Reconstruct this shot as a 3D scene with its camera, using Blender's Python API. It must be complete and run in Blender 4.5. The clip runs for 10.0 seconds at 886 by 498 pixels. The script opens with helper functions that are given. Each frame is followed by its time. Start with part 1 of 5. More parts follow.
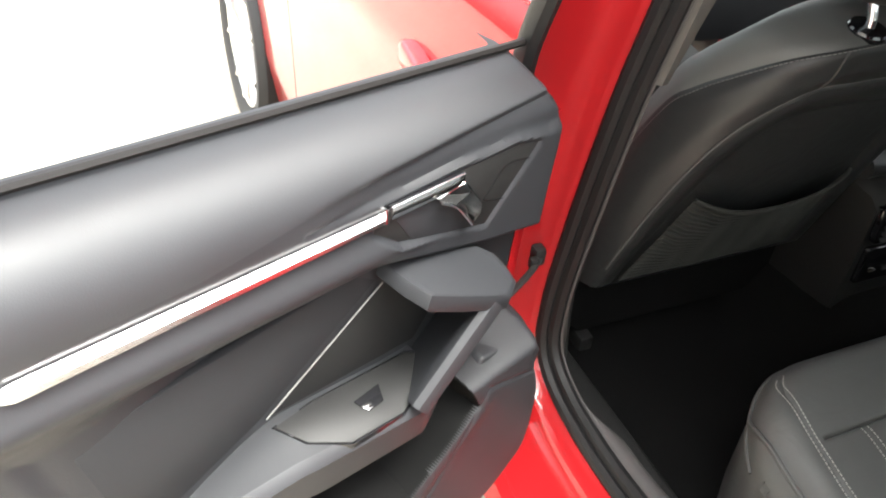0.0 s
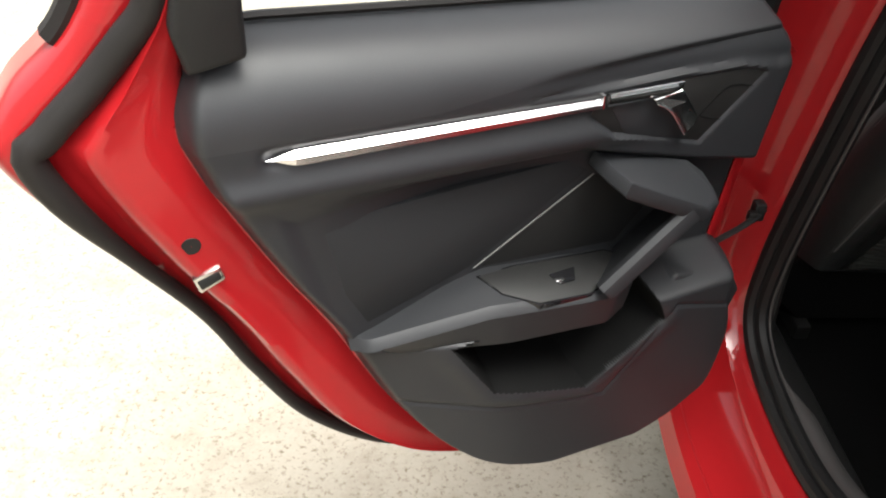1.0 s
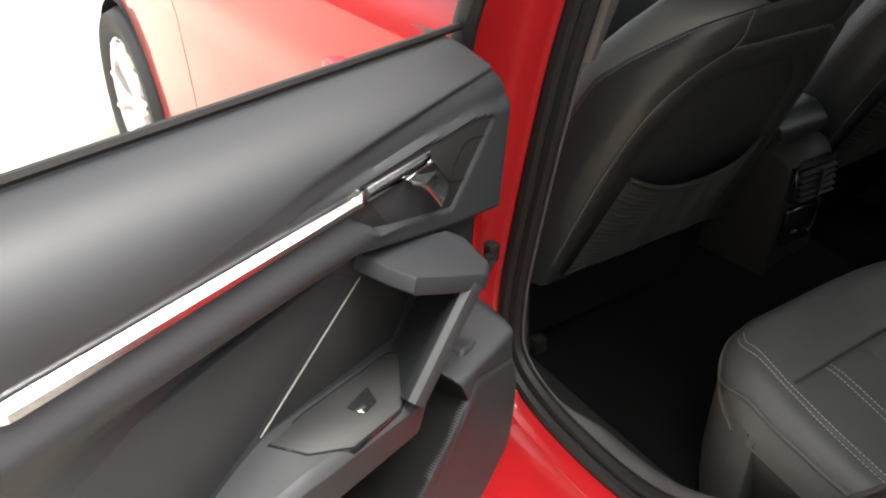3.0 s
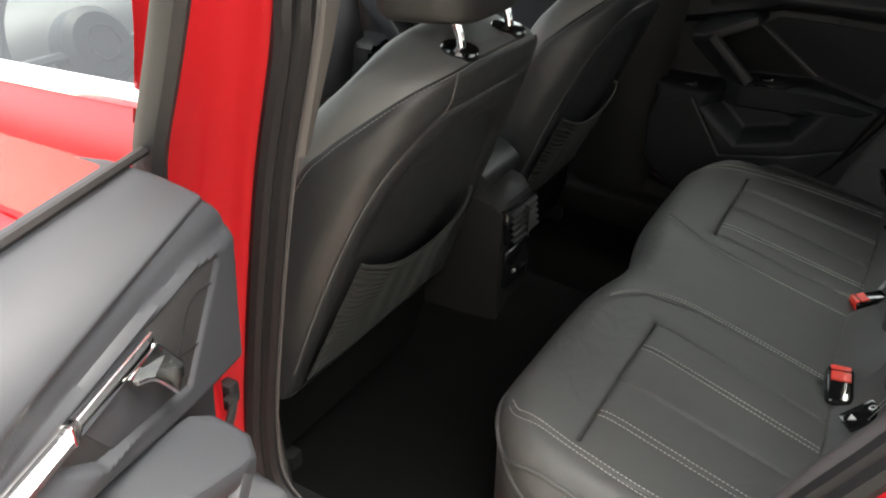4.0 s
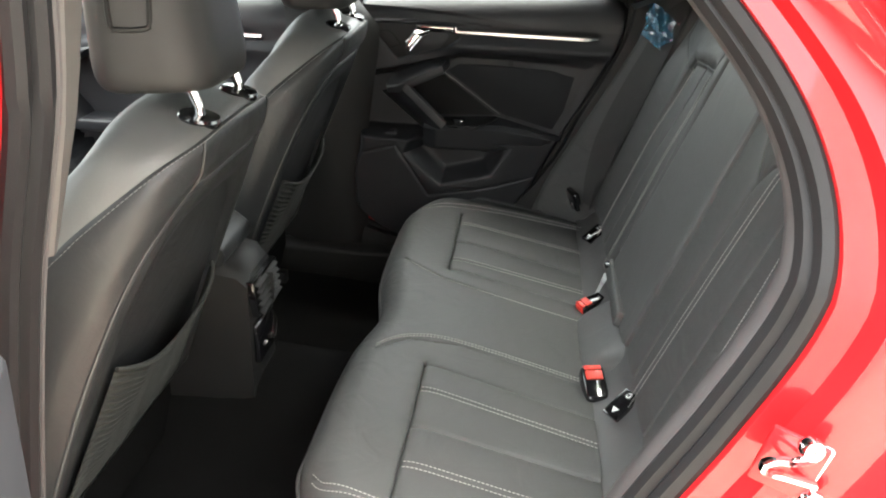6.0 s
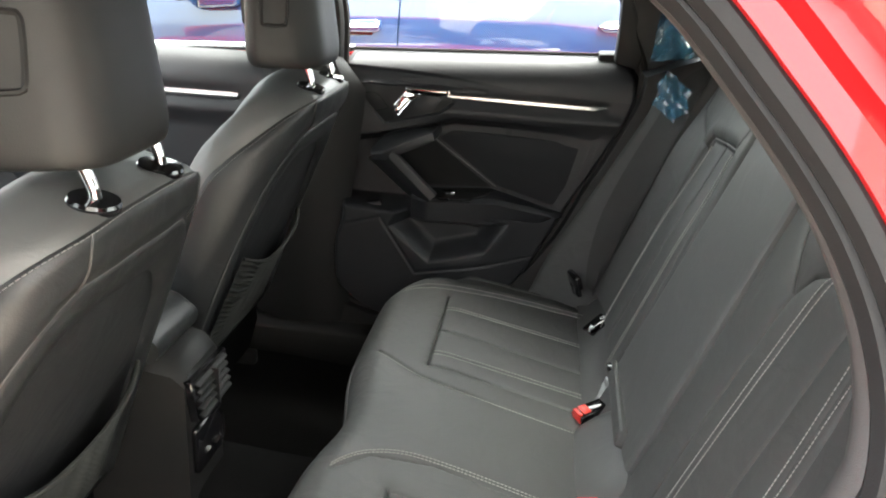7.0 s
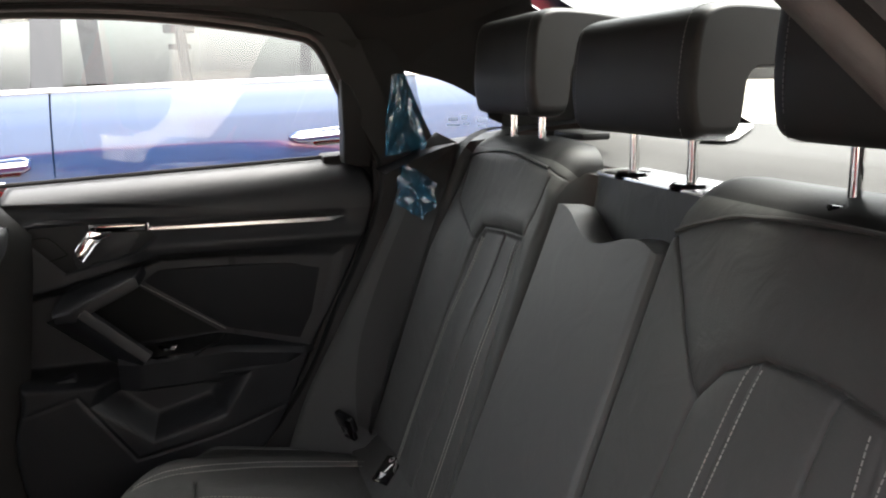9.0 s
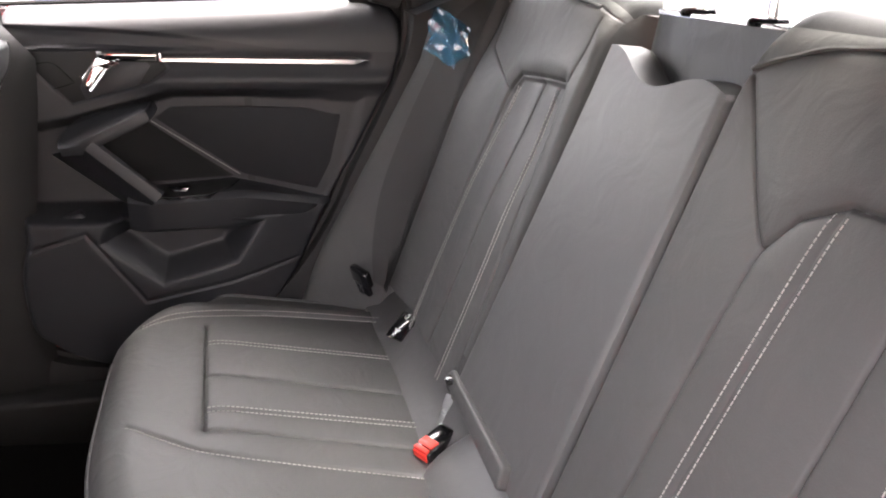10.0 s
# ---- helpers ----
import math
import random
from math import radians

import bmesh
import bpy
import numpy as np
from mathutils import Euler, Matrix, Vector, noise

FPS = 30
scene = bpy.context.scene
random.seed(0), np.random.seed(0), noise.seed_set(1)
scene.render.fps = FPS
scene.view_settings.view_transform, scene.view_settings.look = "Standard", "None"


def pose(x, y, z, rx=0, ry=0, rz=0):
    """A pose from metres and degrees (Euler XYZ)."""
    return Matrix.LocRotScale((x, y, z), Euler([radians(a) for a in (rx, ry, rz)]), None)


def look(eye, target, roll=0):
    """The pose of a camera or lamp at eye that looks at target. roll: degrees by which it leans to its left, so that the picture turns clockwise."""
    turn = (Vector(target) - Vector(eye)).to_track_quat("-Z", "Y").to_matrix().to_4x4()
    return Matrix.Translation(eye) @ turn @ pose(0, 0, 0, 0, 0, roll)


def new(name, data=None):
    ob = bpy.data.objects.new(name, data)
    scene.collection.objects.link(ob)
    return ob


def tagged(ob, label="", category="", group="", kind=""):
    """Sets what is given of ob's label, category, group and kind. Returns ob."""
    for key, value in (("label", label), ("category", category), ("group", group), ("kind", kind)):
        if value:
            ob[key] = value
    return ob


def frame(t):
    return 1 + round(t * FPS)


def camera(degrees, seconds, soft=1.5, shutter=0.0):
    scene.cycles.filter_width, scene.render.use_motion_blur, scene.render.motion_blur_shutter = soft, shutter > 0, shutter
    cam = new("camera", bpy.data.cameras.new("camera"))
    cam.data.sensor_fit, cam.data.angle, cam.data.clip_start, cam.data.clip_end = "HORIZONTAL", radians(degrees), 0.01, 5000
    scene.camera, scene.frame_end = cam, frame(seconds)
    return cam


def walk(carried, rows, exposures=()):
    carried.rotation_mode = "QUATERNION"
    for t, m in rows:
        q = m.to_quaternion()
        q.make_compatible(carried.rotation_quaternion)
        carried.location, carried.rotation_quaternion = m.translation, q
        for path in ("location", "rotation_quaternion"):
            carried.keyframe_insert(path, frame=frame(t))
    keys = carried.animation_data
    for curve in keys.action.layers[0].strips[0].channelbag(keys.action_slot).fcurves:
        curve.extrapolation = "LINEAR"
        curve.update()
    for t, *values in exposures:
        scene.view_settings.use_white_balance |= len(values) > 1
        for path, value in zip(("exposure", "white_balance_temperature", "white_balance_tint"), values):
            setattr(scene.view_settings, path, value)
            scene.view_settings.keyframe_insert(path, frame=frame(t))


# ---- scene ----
cam = camera(57.6, 10.0, soft=2.0)
PATH = [
    (0, (-1.319, -0.74, 1.295), (-0.613, 0.685, 0.082), 5.3),
    (0.1, (-1.329, -0.78, 1.278), (-0.733, 0.73, 0.111), 3.9),
    (0.2, (-1.327, -0.822, 1.282), (-0.862, 0.74, 0.122), 3.5),
    (0.3, (-1.34, -0.846, 1.267), (-0.964, 0.751, 0.124), 2.7),
    (0.5, (-1.339, -0.892, 1.279), (-1.142, 0.708, 0.096), 2.8),
    (1, (-1.316, -0.936, 1.257), (-1.208, 0.649, 0.041), 2.8),
    (1.5, (-1.318, -0.923, 1.253), (-1.113, 0.646, 0.031), 3.4),
    (2, (-1.377, -0.849, 1.252), (-0.925, 0.676, 0.039), 3.9),
    (2.2, (-1.401, -0.82, 1.247), (-0.843, 0.679, 0.047), 3.9),
    (3.3, (-1.379, -0.681, 1.217), (-0.26, 0.619, 0.188), 0.7),
    (3.5, (-1.346, -0.63, 1.217), (-0.103, 0.566, 0.204), 1.2),
    (4, (-1.312, -0.565, 1.218), (0.198, 0.31, 0.241), 1.4),
    (4.5, (-1.345, -0.492, 1.208), (0.286, 0.074, 0.198), 0.3),
    (5, (-1.358, -0.456, 1.194), (0.315, -0.092, 0.159), -0.4),
    (5.5, (-1.36, -0.449, 1.196), (0.388, -0.204, 0.255), 0.5),
    (5.7, (-1.354, -0.45, 1.205), (0.428, -0.246, 0.32), 1.4),
    (6.8, (-1.158, -0.474, 1.18), (0.695, -0.263, 0.457), 2.9),
    (7, (-1.105, -0.482, 1.183), (0.757, -0.267, 0.485), 3.5),
    (7.5, (-0.969, -0.445, 1.158), (0.948, -0.378, 0.592), 3.0),
    (8, (-0.881, -0.407, 1.131), (1.054, -0.635, 0.678), 1.2),
    (8.5, (-0.839, -0.38, 1.131), (1.076, -0.806, 0.741), -0.8),
    (9, (-0.81, -0.383, 1.116), (1.075, -0.919, 0.714), -1.2),
    (9.5, (-0.773, -0.378, 1.099), (1.086, -0.931, 0.612), -0.1),
    (10, (-0.746, -0.371, 1.051), (1.067, -0.868, 0.37), 2.1),
]
EXPOSURES = [(0, 3.40, 6500, 6), (0.5, 2.68, 6500, 6), (1, 1.85, 6500, 6), (1.6, 1.98, 6500, 6), (2.2, 2.48, 6500, 6), (3.5, 3.0, 6700, 6), (4.5, 4.1, 6700, 6), (5.0, 4.15, 6700, 6), (5.5, 4.6, 6700, 6), (6.9, 4.8, 6700, 6), (7.5, 4.6, 6700, 7), (8.5, 3.95, 6700, 10), (9.0, 3.85, 6700, 12), (9.4, 3.62, 6700, 13), (9.7, 4.2, 6800, 16), (10, 5.5, 6900, 22)]
walk(cam, [(t, look(eye, target, roll)) for t, eye, target, roll in PATH], EXPOSURES)

# ---------- world and light ----------
world = bpy.data.worlds.new("sky")
scene.world = world
world.use_nodes = True
sky = world.node_tree.nodes.new("ShaderNodeTexSky")
sky.sky_type = "NISHITA"
sky.sun_disc = False
sky.sun_elevation = radians(75)
sky.sun_rotation = radians(151)
sky.dust_density = 8.0
sky.air_density = 1.0
haze = world.node_tree.nodes.new("ShaderNodeHueSaturation")
haze.inputs["Saturation"].default_value = 0.25
world.node_tree.links.new(sky.outputs[0], haze.inputs["Color"])
world.node_tree.links.new(haze.outputs[0], world.node_tree.nodes["Background"].inputs["Color"])
world.node_tree.nodes["Background"].inputs["Strength"].default_value = 0.15
sun = new("sun", bpy.data.lights.new("sun", "SUN"))
sun.data.energy = 0.6
sun.data.angle = radians(35)
sun.data.color = (1.0, 0.96, 0.90)
sun.matrix_world = look((0, 0, 20), (-1.9, 3.5, 4))

# ---------- mesh helpers ----------
def part(name, bm, material, parent=None, label="", angle=38):
    """Links a bmesh as one mesh object under a thing or part."""
    me = bpy.data.meshes.new(name)
    bmesh.ops.recalc_face_normals(bm, faces=bm.faces)
    bm.to_mesh(me)
    bm.free()
    me.shade_smooth()
    me.set_sharp_from_angle(angle=radians(angle))
    me.materials.append(material)
    ob = new(name, me)
    if parent is not None:
        ob.parent = parent
        if parent.type == "EMPTY":
            ob.matrix_parent_inverse = Matrix.Translation(-parent.location)
    if label:
        ob["label"] = label
    return ob


def thing(name, at, label, category, group="", kind=""):
    e = new(name)
    e.location = at
    e.empty_display_size = 0.05
    return tagged(e, label, category, group, kind)


class Shape:
    """Collects vertices and faces of one part."""

    def __init__(self):
        self.v, self.f = [], []

    def add(self, verts, faces):
        n = len(self.v)
        self.v += [tuple(map(float, p)) for p in verts]
        self.f += [tuple(i + n for i in f) for f in faces]
        return self

    def grid(self, pts, close_a=False, close_b=False, keep=None):
        """pts: array of shape (a, b, 3)."""
        pts = np.asarray(pts, float)
        a, b = pts.shape[:2]
        faces = []
        for i in range(a if close_a else a - 1):
            for j in range(b if close_b else b - 1):
                if keep is None or keep[i, j]:
                    i2, j2 = (i + 1) % a, (j + 1) % b
                    faces.append((i * b + j, i2 * b + j, i2 * b + j2, i * b + j2))
        return self.add(pts.reshape(-1, 3), faces)

    def cap(self, ring):
        return self.add(ring, [tuple(range(len(ring)))])

    def tube(self, path, r, seg=8, closed=False, flat=1.0):
        path = np.asarray(path, float)
        n = len(path)
        r = np.broadcast_to(np.asarray(r, float), (n,))
        tan = np.roll(path, -1, 0) - np.roll(path, 1, 0) if closed else np.gradient(path, axis=0)
        tan /= np.linalg.norm(tan, axis=1)[:, None] + 1e-12
        side = np.cross(tan[0], (0, 0, 1) if abs(tan[0][2]) < 0.9 else (1, 0, 0))
        rings = []
        for i in range(n):
            side = side - tan[i] * (side @ tan[i])
            side /= np.linalg.norm(side)
            up = np.cross(tan[i], side)
            an = np.arange(seg) * 2 * np.pi / seg
            rings.append(path[i] + r[i] * (np.cos(an)[:, None] * side + flat * np.sin(an)[:, None] * up))
        self.grid(rings, close_a=closed, close_b=True)
        if not closed:
            self.cap(rings[0]).cap(rings[-1])
        return self

    def from_bm(self, bm):
        bm.verts.index_update()
        self.add([v.co[:] for v in bm.verts], [[v.index for v in f.verts] for f in bm.faces])
        bm.free()
        return self

    def box(self, centre, size, r=0.004, turn=None, seg=2):
        bm = bmesh.new()
        bmesh.ops.create_cube(bm, size=1)
        bmesh.ops.scale(bm, vec=size, verts=bm.verts)
        if r:
            bmesh.ops.bevel(bm, geom=bm.edges[:], offset=r, segments=seg, affect="EDGES", profile=0.5)
        m = Matrix.Translation(centre) @ (turn if turn is not None else Matrix())
        bmesh.ops.transform(bm, matrix=m, verts=bm.verts)
        return self.from_bm(bm)

    def prism(self, poly, lo, hi, place, r=0.004, seg=2):
        """A polygon (p, q) pulled from depth lo to hi, rounded, laid out by place(p, q, d)."""
        bm = bmesh.new()
        vs = [bm.verts.new((p, q, lo)) for p, q in poly]
        f = bm.faces.new(vs)
        got = bmesh.ops.extrude_face_region(bm, geom=[f])
        top = [v for v in got["geom"] if isinstance(v, bmesh.types.BMVert)]
        for v in top:
            v.co.z = hi
        if r:
            bmesh.ops.bevel(bm, geom=[e for e in bm.edges if all(v in top for v in e.verts)] + [e for e in bm.edges if abs(e.verts[0].co.z - e.verts[1].co.z) > 1e-6],
                            offset=r, segments=seg, affect="EDGES", profile=0.5, clamp_overlap=True)
        for v in bm.verts:
            v.co = Vector(place(*v.co))
        return self.from_bm(bm)

    def lathe(self, profile, centre, axis, seg=20):
        """profile: (radius, along) pairs turned round an axis."""
        ax = np.array(axis, float)
        ax /= np.linalg.norm(ax)
        s = np.cross(ax, (0, 0, 1) if abs(ax[2]) < 0.9 else (1, 0, 0))
        s /= np.linalg.norm(s)
        u = np.cross(ax, s)
        an = np.arange(seg) * 2 * np.pi / seg
        ring = np.cos(an)[:, None] * s + np.sin(an)[:, None] * u
        self.grid([np.array(centre) + ax * h + max(rr, 1e-4) * ring for rr, h in profile], close_b=True)
        return self

    def dashes(self, path, up, step=0.0062, size=0.0042, wide=0.0013, high=0.0009):
        """A sewn line: short threads along a path."""
        path = np.asarray(path, float)
        seg = np.linalg.norm(np.diff(path, axis=0), axis=1)
        at = np.concatenate([[0], np.cumsum(seg)])
        up = np.asarray(up, float)
        for d in np.arange(0, at[-1] - size, step):
            a = np.array([np.interp(d, at, path[:, k]) for k in range(3)])
            b = np.array([np.interp(d + size, at, path[:, k]) for k in range(3)])
            t = (b - a) / (np.linalg.norm(b - a) + 1e-9)
            s = np.cross(t, up)
            s *= wide / 2 / (np.linalg.norm(s) + 1e-9)
            h = up * high
            self.add([a - s, b - s, b + s, a + s, a - s * .5 + h, b - s * .5 + h, b + s * .5 + h, a + s * .5 + h],
                     [(4, 5, 6, 7), (0, 1, 5, 4), (1, 2, 6, 5), (2, 3, 7, 6), (3, 0, 4, 7)])
        return self

    def make(self, name, material, parent=None, label="", angle=38, weld=0.0):
        me = bpy.data.meshes.new("tmp")
        me.from_pydata(self.v, [], self.f)
        bm = bmesh.new()
        bm.from_mesh(me)
        bpy.data.meshes.remove(me)
        if weld:
            bmesh.ops.remove_doubles(bm, verts=bm.verts, dist=weld)
        return part(name, bm, material, parent, label, angle)


def curve(points, n=60, closed=False):
    """A smooth line through the points (Catmull-Rom), n points at even steps."""
    p = np.asarray(points, float)
    k = len(p)
    out = []
    for i in range(k if closed else k - 1):
        a, b, c, d = (p[(i + j) % k] if closed else p[min(max(i + j, 0), k - 1)] for j in (-1, 0, 1, 2))
        for t in np.arange(0, 1, 1 / 24):
            out.append(0.5 * (2 * b + (c - a) * t + (2 * a - 5 * b + 4 * c - d) * t * t + (3 * b - a - 3 * c + d) * t ** 3))
    out.append(p[0] if closed else p[-1])
    out = np.array(out)
    s = np.concatenate([[0], np.cumsum(np.linalg.norm(np.diff(out, axis=0), axis=1))])
    want = np.linspace(0, s[-1], n + 1)[:-1] if closed else np.linspace(0, s[-1], n)
    return np.stack([np.interp(want, s, out[:, j]) for j in range(out.shape[1])], -1)


def near_line(x, y, line):
    """Distance of each (x, y) from a broken line."""
    best = np.full(np.shape(x), 9.0)
    for (ax, ay), (bx, by) in zip(line[:-1], line[1:]):
        dx, dy = bx - ax, by - ay
        t = np.clip(((x - ax) * dx + (y - ay) * dy) / (dx * dx + dy * dy + 1e-12), 0, 1)
        best = np.minimum(best, np.hypot(x - ax - t * dx, y - ay - t * dy))
    return best


def inside(x, y, poly):
    """Signed distance to a polygon, positive inside."""
    odd = np.zeros(np.shape(x), bool)
    for (ax, ay), (bx, by) in zip(poly, poly[1:] + poly[:1]):
        hit = (ay > y) != (by > y)
        odd ^= hit & (x < (bx - ax) * (y - ay) / (by - ay + 1e-12) + ax)
    d = near_line(x, y, list(poly) + [poly[0]])
    return np.where(odd, d, -d)


def crease(dist, width, depth):
    """Leather drawn down to a sewn line: a soft roll and a narrow cleft."""
    return depth * (.55 * np.exp(-dist / (3.0 * width)) + .45 * np.exp(-(dist / (.55 * width)) ** 2))


def ramp(x, a, b):
    t = np.clip((x - a) / (b - a), 0, 1)
    return t * t * (3 - 2 * t)


def ring_offset(ring, front, bottom, rear, top):
    """A (y, z) ring moved outwards by amounts for its four sides."""
    ring = np.asarray(ring, float)
    t = np.roll(ring, -1, 0) - np.roll(ring, 1, 0)
    nrm = np.stack([t[:, 1], -t[:, 0]], -1)
    nrm /= np.linalg.norm(nrm, axis=1)[:, None]
    if ((ring - ring.mean(0)) * nrm).sum() < 0:
        nrm = -nrm
    w = nrm ** 2
    off = w[:, 0] * np.where(nrm[:, 0] > 0, front, rear) + w[:, 1] * np.where(nrm[:, 1] > 0, top, bottom)
    return ring + nrm * off[:, None]

# ---------- materials ----------
def material(name, base, rough=0.5, metal=0.0, coat=0.0, bump=0.0, grain=400.0, mottle=0.15, big=9.0, spec=0.5, kind="noise", rough_var=0.08, coat_ior=1.5, wave=0.0):
    """A surface with colour and gloss varied at two scales and a fine relief."""
    m = bpy.data.materials.new(name)
    m.use_nodes = True
    nt = m.node_tree
    b = nt.nodes["Principled BSDF"]
    b.inputs["Roughness"].default_value = rough
    b.inputs["Metallic"].default_value = metal
    b.inputs["Coat Weight"].default_value = coat
    b.inputs["Coat Roughness"].default_value = 0.03
    b.inputs["Coat IOR"].default_value = coat_ior
    b.inputs["Specular IOR Level"].default_value = spec
    co = nt.nodes.new("ShaderNodeTexCoord")
    low = nt.nodes.new("ShaderNodeTexNoise")
    low.inputs["Scale"].default_value = big
    low.inputs["Detail"].default_value = 5
    fine = nt.nodes.new("ShaderNodeTexVoronoi" if kind == "leather" else "ShaderNodeTexNoise")
    fine.inputs["Scale"].default_value = grain
    nt.links.new(co.outputs["Object"], low.inputs["Vector"])
    nt.links.new(co.outputs["Object"], fine.inputs["Vector"])
    fout = fine.outputs["Distance"] if kind == "leather" else fine.outputs[0]
    add = nt.nodes.new("ShaderNodeMath")
    add.operation = "MULTIPLY_ADD"
    nt.links.new(fout, add.inputs[0])
    add.inputs[1].default_value = 0.35
    nt.links.new(low.outputs[0], add.inputs[2])
    mix = nt.nodes.new("ShaderNodeMix")
    mix.data_type = "RGBA"
    nt.links.new(add.outputs[0], mix.inputs["Factor"])
    mix.inputs["A"].default_value = (*[max(c * (1 - mottle), 0) for c in base], 1)
    mix.inputs["B"].default_value = (*[min(c * (1 + mottle), 1) for c in base], 1)
    nt.links.new(mix.outputs["Result"], b.inputs["Base Color"])
    rr = nt.nodes.new("ShaderNodeMapRange")
    nt.links.new(low.outputs[0], rr.inputs["Value"])
    rr.inputs["To Min"].default_value = max(rough - rough_var, 0.01)
    rr.inputs["To Max"].default_value = min(rough + rough_var, 1)
    nt.links.new(rr.outputs["Result"], b.inputs["Roughness"])
    if bump:
        bp = nt.nodes.new("ShaderNodeBump")
        bp.inputs["Strength"].default_value = bump
        bp.inputs["Distance"].default_value = 0.001
        nt.links.new(fout, bp.inputs["Height"])
        nt.links.new(bp.outputs[0], b.inputs["Normal"])
        if wave:
            # slack and faint creases of a stretched cover
            slack = nt.nodes.new("ShaderNodeTexNoise")
            slack.inputs["Scale"].default_value = 16
            slack.inputs["Detail"].default_value = 3
            slack.inputs["Distortion"].default_value = 1.2
            nt.links.new(co.outputs["Object"], slack.inputs["Vector"])
            wv = nt.nodes.new("ShaderNodeBump")
            wv.inputs["Strength"].default_value = wave
            wv.inputs["Distance"].default_value = 0.006
            nt.links.new(slack.outputs[0], wv.inputs["Height"])
            nt.links.new(wv.outputs[0], bp.inputs["Normal"])
    return m


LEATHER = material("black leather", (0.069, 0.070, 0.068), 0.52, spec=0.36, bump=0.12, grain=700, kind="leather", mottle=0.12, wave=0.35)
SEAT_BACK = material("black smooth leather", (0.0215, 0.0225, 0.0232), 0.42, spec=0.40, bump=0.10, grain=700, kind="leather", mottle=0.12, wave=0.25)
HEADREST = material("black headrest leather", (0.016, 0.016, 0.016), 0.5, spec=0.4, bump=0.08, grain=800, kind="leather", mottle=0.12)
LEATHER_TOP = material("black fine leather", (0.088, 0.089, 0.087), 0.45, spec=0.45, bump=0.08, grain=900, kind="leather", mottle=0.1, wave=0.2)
PAD = material("soft grained pad", (0.0155, 0.0165, 0.0188), 0.52, spec=0.55, bump=0.08, grain=900, kind="leather", mottle=0.1)
SOFT = material("soft black trim", (0.0155, 0.0163, 0.0185), 0.48, spec=0.4, bump=0.10, grain=900, kind="leather", mottle=0.1)
HARD = material("hard black plastic", (0.014, 0.014, 0.014), 0.5, spec=0.25, bump=0.3, grain=1100, mottle=0.12)
GREY_TRIM = material("grey pillar trim", (0.060, 0.057, 0.053), 0.6, bump=0.2, grain=900)
JAMB_TRIM = material("dark grey jamb trim", (0.050, 0.047, 0.047), 0.5, spec=0.4, bump=0.2, grain=900)
GLOSS_BLACK = material("gloss black", (0.008, 0.008, 0.009), 0.12, coat=0.4, rough_var=0.04)
CLOTH = material("black door cloth", (0.0128, 0.0134, 0.0150), 0.7, spec=0.3, bump=0.5, grain=1500, mottle=0.15)
MESH = material("dark speaker mesh", (0.010, 0.010, 0.010), 0.7, spec=0.2, bump=0.6, grain=1300, kind="leather")
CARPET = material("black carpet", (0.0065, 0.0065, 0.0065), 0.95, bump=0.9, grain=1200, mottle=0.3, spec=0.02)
LINER = material("black headliner", (0.021, 0.0205, 0.020), 0.9, bump=0.3, grain=1500, spec=0.2)
RUBBER = material("black rubber seal", (0.011, 0.0095, 0.009), 0.55, spec=0.3, bump=0.15, grain=600)
LIP = material("soft seal lip", (0.008, 0.008, 0.0085), 0.55, spec=0.28, bump=0.15, grain=600)
RED = material("red car paint", (0.30, 0.009, 0.012), 0.30, spec=0.1, coat=0.75, grain=1800, mottle=0.05, rough_var=0.03)
BLUE = material("blue car paint", (0.004, 0.026, 0.090), 0.30, coat=1.0, coat_ior=1.72, grain=1800, mottle=0.08, rough_var=0.03)
ALU = material("brushed aluminium", (0.80, 0.79, 0.80), 0.24, metal=1.0, bump=0.08, grain=900, mottle=0.04)
CHROME = material("chrome", (0.82, 0.82, 0.82), 0.08, metal=1.0, mottle=0.03, rough_var=0.03)
STEEL = material("bright steel", (0.62, 0.60, 0.57), 0.25, metal=1.0, mottle=0.1)
BUCKLE_RED = material("red buckle plastic", (0.75, 0.05, 0.035), 0.4, mottle=0.06)
THREAD = material("light grey thread", (0.34, 0.33, 0.31), 0.7, mottle=0.15)
CORD = material("pale grey cord", (0.15, 0.15, 0.145), 0.6, mottle=0.1)
DIM_THREAD = material("dark grey thread", (0.15, 0.15, 0.145), 0.7, mottle=0.15)
WEB = material("black seat belt webbing", (0.034, 0.034, 0.033), 0.6, bump=0.5, grain=1400)
NET = material("grey elastic net", (0.024, 0.025, 0.023), 0.8, spec=0.3, bump=0.5, grain=1200)
WHITE = material("white plastic", (0.75, 0.75, 0.74), 0.4, mottle=0.05)
CONCRETE = material("pale concrete", (0.275, 0.250, 0.205), 0.85, bump=0.6, grain=110, mottle=0.25, big=3.0, spec=0.2)


